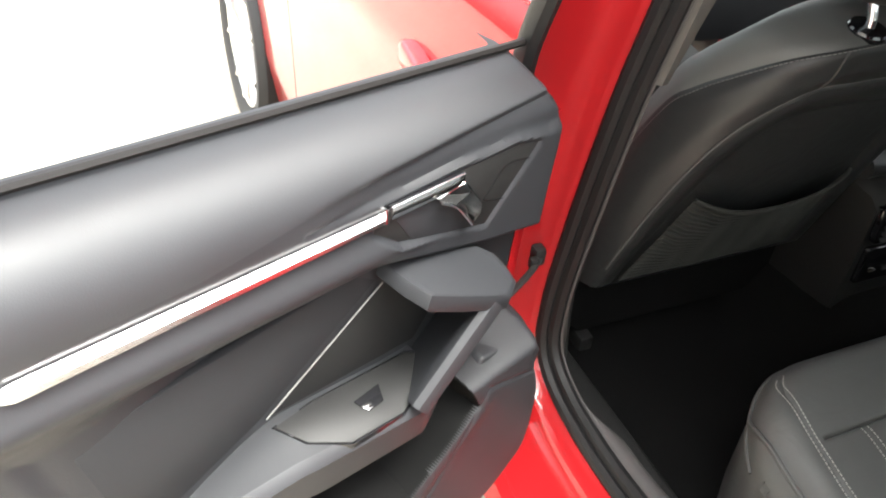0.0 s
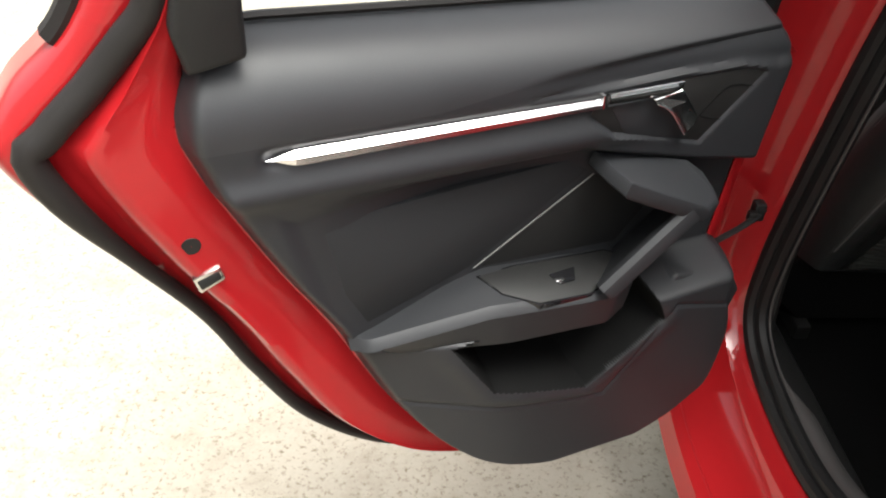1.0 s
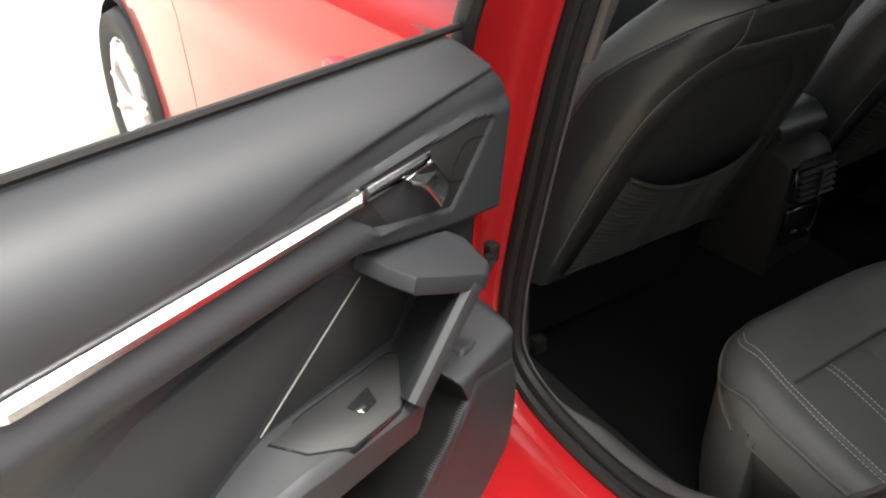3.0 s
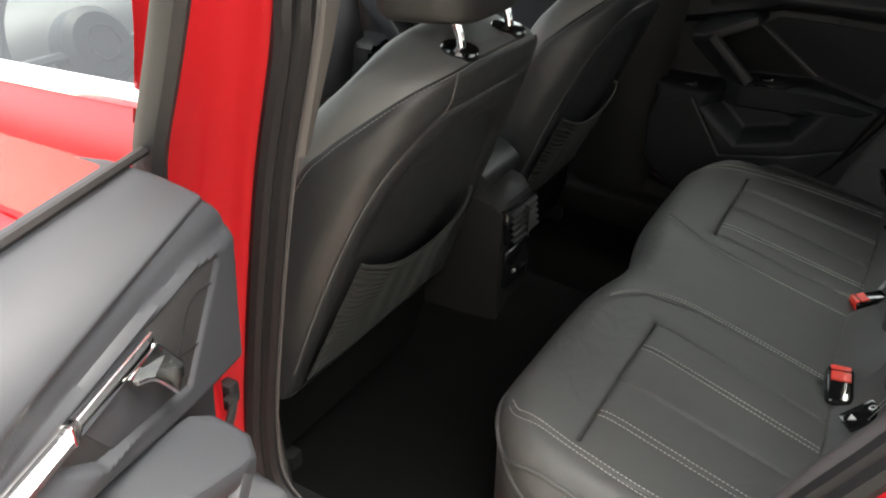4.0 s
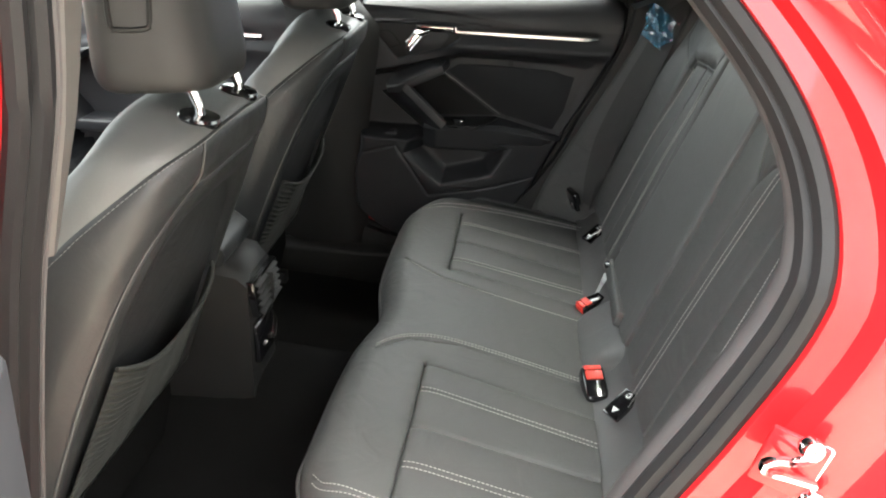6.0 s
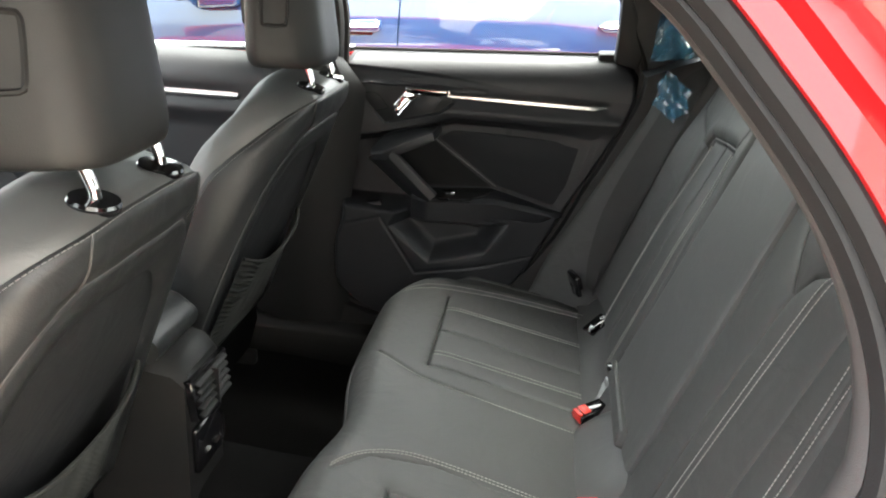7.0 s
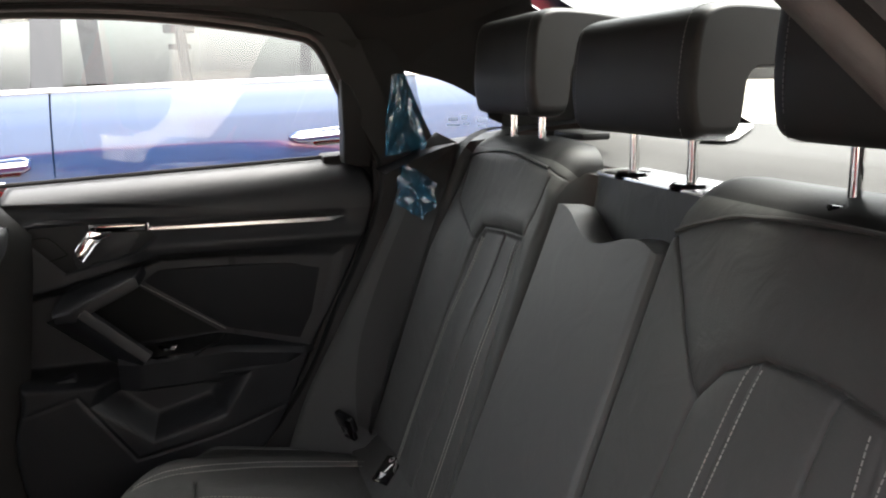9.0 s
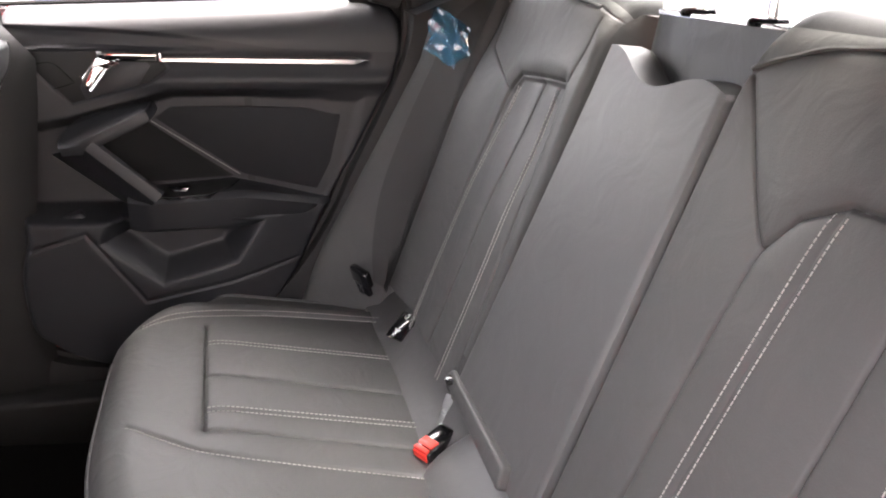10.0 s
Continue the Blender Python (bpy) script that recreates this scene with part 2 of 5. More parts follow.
def speckle(m, scale, dark, lo, hi):
    """Dark pits and grit over a surface's colour."""
    nt = m.node_tree
    b = nt.nodes["Principled BSDF"]
    src = b.inputs["Base Color"].links[0].from_socket
    co = nt.nodes.new("ShaderNodeTexCoord")
    n = nt.nodes.new("ShaderNodeTexNoise")
    n.inputs["Scale"].default_value = scale
    n.inputs["Detail"].default_value = 6
    n.inputs["Roughness"].default_value = 0.7
    nt.links.new(co.outputs["Object"], n.inputs["Vector"])
    r = nt.nodes.new("ShaderNodeMapRange")
    r.inputs["From Min"].default_value = lo
    r.inputs["From Max"].default_value = hi
    nt.links.new(n.outputs[0], r.inputs["Value"])
    mix = nt.nodes.new("ShaderNodeMix")
    mix.data_type = "RGBA"
    nt.links.new(r.outputs["Result"], mix.inputs["Factor"])
    nt.links.new(src, mix.inputs["A"])
    mix.inputs["B"].default_value = (*dark, 1)
    nt.links.new(mix.outputs["Result"], b.inputs["Base Color"])


speckle(CONCRETE, 85, (0.12, 0.10, 0.07), 0.53, 0.70)
speckle(CONCRETE, 9, (0.21, 0.185, 0.145), 0.50, 0.80)
TYRE = material("tyre rubber", (0.022, 0.022, 0.022), 0.8, bump=0.4, grain=300)
PALE_WALL = material("grey rendered wall", (0.48, 0.47, 0.45), 0.85, bump=0.4, grain=90, mottle=0.12, big=1.2)


def glass(name, tint, rough=0.0, clear=0.9):
    m = bpy.data.materials.new(name)
    m.use_nodes = True
    nt = m.node_tree
    nt.nodes.remove(nt.nodes["Principled BSDF"])
    out = nt.nodes["Material Output"]
    tr = nt.nodes.new("ShaderNodeBsdfTransparent")
    tr.inputs["Color"].default_value = (*[c * clear for c in tint], 1)
    gl = nt.nodes.new("ShaderNodeBsdfGlossy")
    gl.inputs["Roughness"].default_value = rough
    lw = nt.nodes.new("ShaderNodeLayerWeight")
    lw.inputs["Blend"].default_value = 0.5
    pw = nt.nodes.new("ShaderNodeMath")
    pw.operation = "POWER"
    nt.links.new(lw.outputs["Facing"], pw.inputs[0])
    pw.inputs[1].default_value = 5.0
    fr = nt.nodes.new("ShaderNodeMath")
    fr.operation = "MULTIPLY_ADD"
    nt.links.new(pw.outputs[0], fr.inputs[0])
    fr.inputs[1].default_value = 0.9
    fr.inputs[2].default_value = 0.06
    mx = nt.nodes.new("ShaderNodeMixShader")
    nt.links.new(fr.outputs[0], mx.inputs[0])
    nt.links.new(tr.outputs[0], mx.inputs[1])
    nt.links.new(gl.outputs[0], mx.inputs[2])
    nt.links.new(mx.outputs[0], out.inputs["Surface"])
    return m


GLASS = glass("clear car glass", (0.93, 0.96, 0.94))
DARK_GLASS = glass("tinted car glass", (0.62, 0.66, 0.64))
FILM = material("blue protective film", (0.035, 0.20, 0.34), 0.12, mottle=0.35, big=60, spec=1.0, coat=1.0, rough_var=0.05)
FILM.node_tree.nodes["Principled BSDF"].inputs["Alpha"].default_value = 0.55

# ---------- ground ----------
GROUND = -0.12
ground = Shape().grid([[(x, y, GROUND) for y in (-400, -30, -6, -2, 0, 2, 6, 30, 400)] for x in (-400, -30, -6, -2, 0, 2, 6, 30, 400)]).make("ground", CONCRETE)
tagged(ground, "pale sunlit concrete ground of the parking yard", "ground", kind="structure")

# unseen wall added behind the camera to block light from the near side
yard = thing("shade_wall", (-3.1, -4.6, GROUND), "unseen grey wall added to shade the near side", "wall", kind="structure")
Shape().box((-3.2, -4.6, 1.9), (.20, 8.4, 4.04), .01).make("shade_wall_slab", PALE_WALL, yard)

# ---------- body of the red car ----------
car = thing("car_body", (0, 0, GROUND), "glossy red saloon car body with its rear door opened", "car")

OPEN = curve([(-0.055, 1.02), (-0.012, 0.85), (0.030, 0.62), (0.050, 0.46), (0.034, 0.362), (-0.07, 0.318), (-0.24, 0.318), (-0.36, 0.37), (-0.46, 0.462),
              (-0.535, 0.575), (-0.585, 0.685), (-0.635, 0.785), (-0.678, 0.89), (-0.685, 0.965), (-0.658, 1.04), (-0.60, 1.115), (-0.53, 1.18),
              (-0.40, 1.235), (-0.24, 1.258), (-0.12, 1.24), (-0.075, 1.16)], 180, closed=True)


def side_ring(x, off, ring=OPEN):
    r = ring_offset(ring, *off)
    if ring is not OPEN:
        return [(x, y, z) for y, z in r]
    # the rear pillar leans inwards over the waist line
    return [(x + .46 * max(z - .92, 0) * float(ramp(np.array(-y), .12, .42)), y, z) for y, z in r]


sh = Shape().grid([side_ring(x, o) for x, o in ((-0.722, (.012, .012, .012, .012)), (-0.742, (.022, .02, .018, .02)), (-0.747, (.024, .023, .042, .025)), (-0.764, (.027, .027, .053, .03)), (-0.776, (.034, .05, .095, .04)),
                                                (-0.800, (.040, .075, .125, .05)), (-0.835, (.046, .085, .150, .06)), (-0.856, (.050, .10, .165, .07)), (-0.866, (.052, .14, .175, .075)))], close_b=True)
sh.make("door_frame", RED, car, "glossy red door jamb and sill")
for x, off, r in ((-0.710, .002, .0125), (-0.727, .011, .0115)):
    Shape().tube(side_ring(x, (off, off, off, off)), r, 8, closed=True).make("seal_lip", LIP, car, "black rubber lip of the door seal")
trim = Shape().grid([[(p[0] - (p[0] + .705) * .80 * float(ramp(p[1], -.14, -.05)), p[1], p[2]) for p in side_ring(x, (o,) * 4)] for x, o in ((-0.705, 0.002), (-0.701, -0.006), (-0.694, -0.0105), (-0.686, -0.0115), (-0.677, -0.0095), (-0.671, -.004), (-0.667, 0.002), (-0.66, .02))], close_b=True)
trim.make("opening_trim", JAMB_TRIM, car, "dark grey plastic trim round the opening")

# pressed creases along the sill and the foot of the jamb
low = [k for k in range(180) if OPEN[k, 1] < .60 or (OPEN[k, 0] < -.4 and OPEN[k, 1] < .97)]
for x, off in ((-0.802, (.042, .078, .128, .05)), (-0.838, (.048, .088, .152, .06))):
    ring = side_ring(x, off)
    Shape().tube([ring[k] for k in low], .0022, 6).make("sill_crease", RED, car)

rear_edge = [p for p in side_ring(-.662, (.012,) * 4) if p[1] < -.40 and p[2] > .90]
Shape().grid([[(x + .02 * t, y + (-1.15 - y) * t, z + (.02 - .05 * (z - .9)) * t) for t in np.linspace(0, 1, 6)] for x, y, z in rear_edge]).make("near_pillar_lining", LINER, car, "dark lining of the near rear pillar")

# pillar trim between the doors
rows = []
for z in np.linspace(0.33, 0.872, 12):
    y0 = np.interp(z, (0.33, 0.46, 0.62, 0.85, 1.02), (0.03, 0.052, 0.032, -0.010, -0.053))
    rows.append([(-0.70, y0 + .004, z), (-0.694, y0 - .003, z), (-0.686, y0 + .002, z), (-0.680, y0 + .03, z), (-0.67, y0 + .13, z), (-0.70, y0 + .15, z)])
Shape().grid(rows, close_b=True).make("lower_pillar_trim", HARD, car)
rows = []
for z in np.linspace(0.876, 1.26, 10):
    y0 = np.interp(z, (0.85, 1.02, 1.26), (-0.010, -0.053, -0.085))
    rows.append([(-0.700, y0 - .004, z), (-0.691, y0 - .013, z), (-0.680 + (z - .88) * .1, y0 - .010, z), (-0.672 + (z - .88) * .14, y0 + .02, z), (-0.66 + (z - .88) * .14, y0 + .12, z), (-0.70, y0 + .14, z)])
Shape().grid(rows, close_b=True).make("upper_pillar_trim", GREY_TRIM, car, "light grey upper pillar trim")


def skin(y, z, side=-1):
    """The outer skin's place at y and height z: shoulder, crease and tumblehome, falling gently to the front."""
    zz = z + 0.05 * max(y, 0)
    x = np.interp(zz, (0.08, 0.2, 0.35, 0.55, 0.74, 0.80, 0.835, 0.85, 0.90, 0.95, 0.985), (0.80, 0.845, 0.872, 0.880, 0.892, 0.902, 0.906, 0.900, 0.888, 0.872, 0.852))
    x -= 0.10 * max(y - 0.9, 0) ** 2 * 0.5 + 0.10 * max(-0.9 - y, 0) ** 2 * 0.6
    return (side * x, y, z)


def skin_grid(y0, y1, side, lo=0.10, hi=0.985, arch=None, ny=40, nz=44):
    ys, pts = np.linspace(y0, y1, ny), []
    for y in ys:
        h = hi - 0.05 * max(y, 0)
        pts.append([skin(y, z, side) for z in np.linspace(lo, h, nz)])
    pts = np.array(pts)
    keep = None
    if arch:
        mid = (pts[:-1, :-1] + pts[1:, 1:]) / 2
        keep = np.hypot(mid[..., 1] - arch[0], mid[..., 2] - arch[1]) > arch[2]
    return Shape().grid(pts, keep=keep)


FRONT_AXLE, REAR_AXLE, HUB = 1.80, -0.93, 0.195
for side in (-1, 1):
    drop = 0.0 if side < 0 else 0.045
    skin_grid(0.0 if side < 0 else 0.045, 1.06, side, hi=.985 - drop).make("front_door_skin", RED, car, "glossy red front door skin")
    skin_grid(1.066, 2.45, side, arch=(FRONT_AXLE, HUB, 0.345), ny=110, nz=70).make("front_wing", RED, car)
    skin_grid(-1.78, -0.84 if side < 0 else 0.043, side, hi=0.985 if side < 0 else .945, arch=(REAR_AXLE, HUB, 0.345), ny=110, nz=70).make("rear_wing", RED, car)
    # roof rail
    line = curve([(side * .76, 1.42, .93), (side * .70, 1.1, 1.10), (side * .645, .70, 1.262), (side * .65, .2, 1.325), (side * .655, -.3, 1.322), (side * .715, -.62, 1.285), (side * .785, -.98, 1.14), (side * .81, -1.30, 1.0)], 50)
    Shape().tube(line, np.linspace(.045, .055, 50), 10, flat=1.0).make("roof_rail", RED, car)
    # belt trim of the front door
    line = [(side * .862, y, .985 - drop - .05 * y) for y in np.linspace(-0.01, 1.2, 30)]
    Shape().tube(line, .011, 8).make("belt_trim", CHROME, car, "bright belt trim under the side window")
    pane = Shape().grid([[(side * (.850 - (.20 * t)), y, .985 - drop - .05 * y + t * (.30 + drop - .17 * max(y - .55, 0))) for t in np.linspace(0, 1, 6)] for y in np.linspace(0.0 if side < 0 else 0.06, 1.1, 20)]).make("front_side_window", DARK_GLASS, car)
    pane.visible_shadow = False
    Shape().prism([(0, -.016), (.02, -.02), (.09, -.018), (.19, -.012), (.2, 0), (.19, .012), (.09, .018), (.02, .02), (0, .014)], 0, .026,
                  lambda p, q, d, s=side: (s * (.893 + d + .012 * math.sin(p * 15)), .275 - p, .818 + q), .008, 3).make("door_handle", RED, car)
    Shape().prism([(.055 + .062 * math.cos(a), -.012 + .030 * math.sin(a)) for a in np.linspace(0, 2 * math.pi, 28, endpoint=False)], -.01, .003,
                  lambda p, q, d, s=side: (s * (.8935 + d), .275 - p - .045, .818 + q), .002).make("handle_bowl", GLOSS_BLACK, car)

roof = Shape().grid([[(x, y, 1.375 - .16 * (x / .6) ** 4 * .35 - .05 * ((y + .15) / .8) ** 2) for x in np.linspace(-.62, .62, 16)] for y in np.linspace(-.85, .70, 20)])
roof.make("roof", RED, car)
Shape().grid([[(x, 1.2 + 1.25 * t, .915 - .17 * t ** 1.8 - .05 * (x / .8) ** 2) for x in np.linspace(-.78, .78, 14)] for t in np.linspace(0, 1, 14)]).make("bonnet", RED, car)
Shape().grid([[(x * (1 - .12 * t), 2.45 + .12 * math.sin(math.pi * t), .745 - .67 * t) for x in np.linspace(-.78, .78, 14)] for t in np.linspace(0, 1, 10)]).make("front_bumper", RED, car)
Shape().grid([[(x, -1.42 - .42 * t, 1.0 - .03 * t) for x in np.linspace(-.76, .76, 10)] for t in np.linspace(0, 1, 6)]).make("boot_lid", RED, car)
Shape().grid([[(x * (1 - .05 * t), -1.84 - .06 * math.sin(math.pi * t), .97 - .9 * t) for x in np.linspace(-.78, .78, 10)] for t in np.linspace(0, 1, 8)]).make("rear_bumper", RED, car)
w = Shape().grid([[(x * (1 + .18 * t), .68 + .72 * t, 1.325 - .39 * t) for x in np.linspace(-.58, .58, 8)] for t in np.linspace(0, 1, 8)]).make("windscreen", GLASS, car)
w.visible_shadow = False
for side in (-1, 1):
    Shape().grid([[(side * (.500 + .11 * k) * (1 + .14 * t), -.855 - .58 * t, 1.316 - .30 * t) for k in (0, .5, 1)] for t in np.linspace(0, 1, 6)]).make("window_border", HARD, car)
w = Shape().grid([[(x * (1 + .14 * t), -.86 - .58 * t, 1.322 - .30 * t) for x in np.linspace(-.60, .60, 8)] for t in np.linspace(0, 1, 8)]).make("rear_window", DARK_GLASS, car)
# lining under the roof
lin = Shape().grid([[(x, y, 1.335 - .080 * (abs(x) / .66) ** 3.0 - .055 * ((y + .2) / .8) ** 2) for x in np.linspace(-.655, .655, 24)] for y in np.linspace(-.85, .68, 20)])
lin.make("headliner", LINER, car, "black fabric headliner")
Shape().grid([[(x, y, z - .03 * (abs(x) / .6) ** 2) for y, z in ((-.820, 1.315), (-.845, 1.297), (-.862, 1.302), (-.870, 1.316), (-.850, 1.335))] for x in np.linspace(-.60, .60, 16)]).make("rear_header", LINER, car, "black trim over the rear window")
# floor, tunnel and seat base
fl = Shape()
fl.grid([[(x, y, .205 + .13 * math.exp(-(x / .15) ** 4) + .01 * math.sin(9 * y)) for x in np.linspace(-.70, .70, 60)] for y in np.linspace(-.32, 1.25, 30)])
fl.make("floor_carpet", CARPET, car, "black carpeted floor")
Shape().grid([[(x, -.27 - .05 * t, .20 + .18 * t) for x in np.linspace(-.545, .70, 8)] for t in (0, 1)]).make("bench_riser", CARPET, car)
Shape().grid([[(-.70, y, .262), (-.66, y, .244), (-.50, y, .240)] for y in np.linspace(-.27, -.72, 8)]).make("side_floor", CARPET, car)
Shape().grid([[(-.545, y, z) for z in (.20, .30, .40)] for y in np.linspace(-.27, -.66, 6)]).make("bench_side", CARPET, car)
for side in (-1, 1):
    Shape().prism([(0.0, -.05), (0.09, -.05), (0.09, .05), (.05, .062), (0, .05)], -.42, 1.1, lambda p, q, d, s=side: (s * (.63 + p), d, .235 + q), .008).make("sill_trim", HARD, car)

# wheels of the red car


def wheel(parent, x, y, z, side, r=.315):
    tyre = Shape().lathe([(r * .70, .02), (r * .80, -.004), (r * .95, -.008), (r, .03), (r, .17), (r * .95, .2), (r * .7, .2)], (x, y, z), (-side, 0, 0), 40).make("tyre", TYRE, parent)
    rim = Shape()
    rim.lathe([(r * .72, .006), (r * .69, .012), (r * .66, .06), (r * .64, .16)], (x, y, z), (-side, 0, 0), 40)
    for k in range(5):
        for da in (-.13, .13):
            a = k * 2 * math.pi / 5 + da
            b = k * 2 * math.pi / 5 + da * 2.1
            rim.tube([(x - side * .03, y + r * .10 * math.cos(a), z + r * .10 * math.sin(a)), (x - side * .018, y + r * .4 * math.cos(a), z + r * .4 * math.sin(a)),
                      (x - side * .012, y + r * .69 * math.cos(b), z + r * .69 * math.sin(b))], .016, 6)
    rim.lathe([(.001, .012), (.04, .014), (.05, .03), (.05, .05)], (x, y, z), (-side, 0, 0), 20)
    rim.make("rim", ALU, tyre, "five-spoke alloy rim")
    Shape().lathe([(.001, .08), (r * .5, .08), (r * .5, .10)], (x, y, z), (-side, 0, 0), 28).make("brake_disc", STEEL, tyre)


for side in (-1, 1):
    wheel(car, side * .872, FRONT_AXLE, HUB, side)
    wheel(car, side * .872, REAR_AXLE, HUB, side)
    for yy in (FRONT_AXLE, REAR_AXLE):
        an = np.linspace(-.25, math.pi + .25, 26)
        Shape().grid([[(side * x, yy + .342 * math.cos(a), HUB + .342 * math.sin(a)) for a in an] for x in (.86, .60)]).make("wheel_housing", HARD, car)
# door catch on the jamb
ct = Shape()
ct.box((-.784, -.680, .794), (.006, .046, .056), .003, pose(0, 0, 0, 12, 0, -20))
ct.make("catch_plate", RED, car)
ct = Shape()
ct.tube(curve([(-.790, -.694, .804), (-.800, -.678, .808), (-.806, -.660, .811), (-.807, -.653, .808), (-.805, -.655, .801), (-.800, -.668, .795), (-.792, -.700, .782)], 24), .0052, 8, flat=.7)
ct.box((-.789, -.699, .795), (.006, .012, .046), .003, pose(0, 0, 0, 14, 0, -12))
ct.lathe([(.001, .009), (.008, .0085), (.010, .004), (.010, 0)], (-.790, -.690, .815), (-1, -.2, .2), 14)
ct.lathe([(.001, .009), (.008, .0085), (.010, .004), (.010, 0)], (-.789, -.700, .766), (-1, -.2, .2), 14)
ct.make("door_catch", CHROME, car, "chrome door catch with two screws")
st = Shape().tube(curve([(-.772, .036, .590), (-.81, .006, .583), (-.868, -.026, .572)], 10), .0055, 6, flat=.6).box((-.782, .034, .590), (.018, .020, .030), .004).box((-.795, .022, .587), (.014, .012, .018), .003)
st.make("door_check", HARD, car)

Shape().grid([[(.722, y, z) for z in np.linspace(.15, .93, 4)] for y in np.linspace(-1.2, -.40, 4)]).make("far_inner_side", HARD, car)
Shape().grid([[(-.66, y, z) for z in np.linspace(.15, .93, 4)] for y in np.linspace(-1.2, -.80, 4)]).make("near_inner_side", HARD, car)

# ---------- rear doors ----------
PANEL_FRONT = ((.330, .25), (.340, .20), (.362, .147), (.388, .112), (.420, .086), (.51, .080), (.58, .098), (.65, .092), (.80, .080), (.886, .072), (.92, .078), (.954, .092), (.976, .100))
PANEL_REAR = ((.330, .28), (.336, .33), (.353, .400), (.398, .484), (.490, .561), (.635, .632), (.72, .680), (.819, .729), (.87, .751), (.897, .758), (.939, .753), (.976, .735))
FRONT_LINE, REAR_LINE = curve(PANEL_FRONT, 200).T, curve(PANEL_REAR, 200).T
INSERT = [(.676, .806), (.60, .816), (.44, .818), (.352, .818), (.285, .798), (.19, .773), (.04, .744), (.04, .625), (.225, .60), (.60, .60), (.645, .68)]
POCKET = [(.508, .600), (.450, .515), (.315, .479), (.207, .565), (.240, .635), (.40, .625)]


BEZEL = [(.352, .860), (.318, .834), (.194, .801), (.119, .880), (.150, .889), (.245, .890), (.338, .886)]


def pad_line(u):
    """Lower edge of the padded upper part."""
    return np.interp(u, (.108, .257, .387, .52, .70), (.944, .930, .9165, .8945, .889))


def panel_depth(u, z, pocket=1.0):
    t = np.clip((z - .898) / .0785, 0, 1)
    v = .152 - .076 * (1 - np.sqrt(1 - t * t))
    v = v + .009 * np.exp(-((z - .840) / .016) ** 2) * ramp(u, .16, .32)          # ridge below the strip
    v = v - .006 * np.exp(-((z - .876) / .009) ** 2) * ramp(u, .70, .68) * ramp(u, .10, .30)      # groove that holds the strip
    edge = pad_line(u)
    groove = np.interp(u, (.107, .161, .256, .36, .52, .70), (.892, .901, .8985, .893, .884, .880))
    v = v - .008 * ramp(edge - z, -.005, .009) * ramp(z, groove - .010, groove + .006) * ramp(u, .46, .32)      # band under the padded top
    low = ramp(z, .66, .60)
    v = v + low * (.040 - .045 * ramp(u, .40, .66))
    ins = inside(u, z, INSERT)
    v = v + (.120 + .028 * ramp(u, .45, .66) - v) * ramp(ins, -.010, .012) * ramp(z, .60, .63)
    v = v + (.1480 - v) * ramp(inside(u, z, BEZEL), -.002, .004)
    poc = inside(u, z, POCKET)
    v = v + pocket * .003 * np.exp(-((poc + .008) / .014) ** 2) * ramp(z, .62, .57)
    v = v + pocket * (.045 - v) * ramp(poc, .003, .017 + .046 * (1 - pocket))
    for line, wd, dp in (([(.640, .63), (.570, .520), (.441, .488), (.286, .458), (.198, .588), (.085, .555)], .0032, .0022),
                         ([(.42, .890), (.36, .893), (.256, .8985), (.161, .899), (.107, .889)], .003, .0022)):
        v = v - dp * np.exp(-(near_line(u, z, line) / wd) ** 2)
    return v


def belt_drop(u, z):
    """The upper edge falls towards the hinge."""
    return z - .046 * np.maximum(.67 - u, 0) * ramp(z, .885, .976)


def arm_top(u, v):
    """Height of the arm rest's upper face."""
    t = (.618 - u) / .316
    zt = np.interp(t, (0, .1, .5, 1), (.622, .628, .650, .645))
    zi = np.interp(t, (0, .1, .55, 1), (.628, .632, .662, .650))
    return zi + (zt - zi) * np.clip((v - .124) / .066, 0, 1)


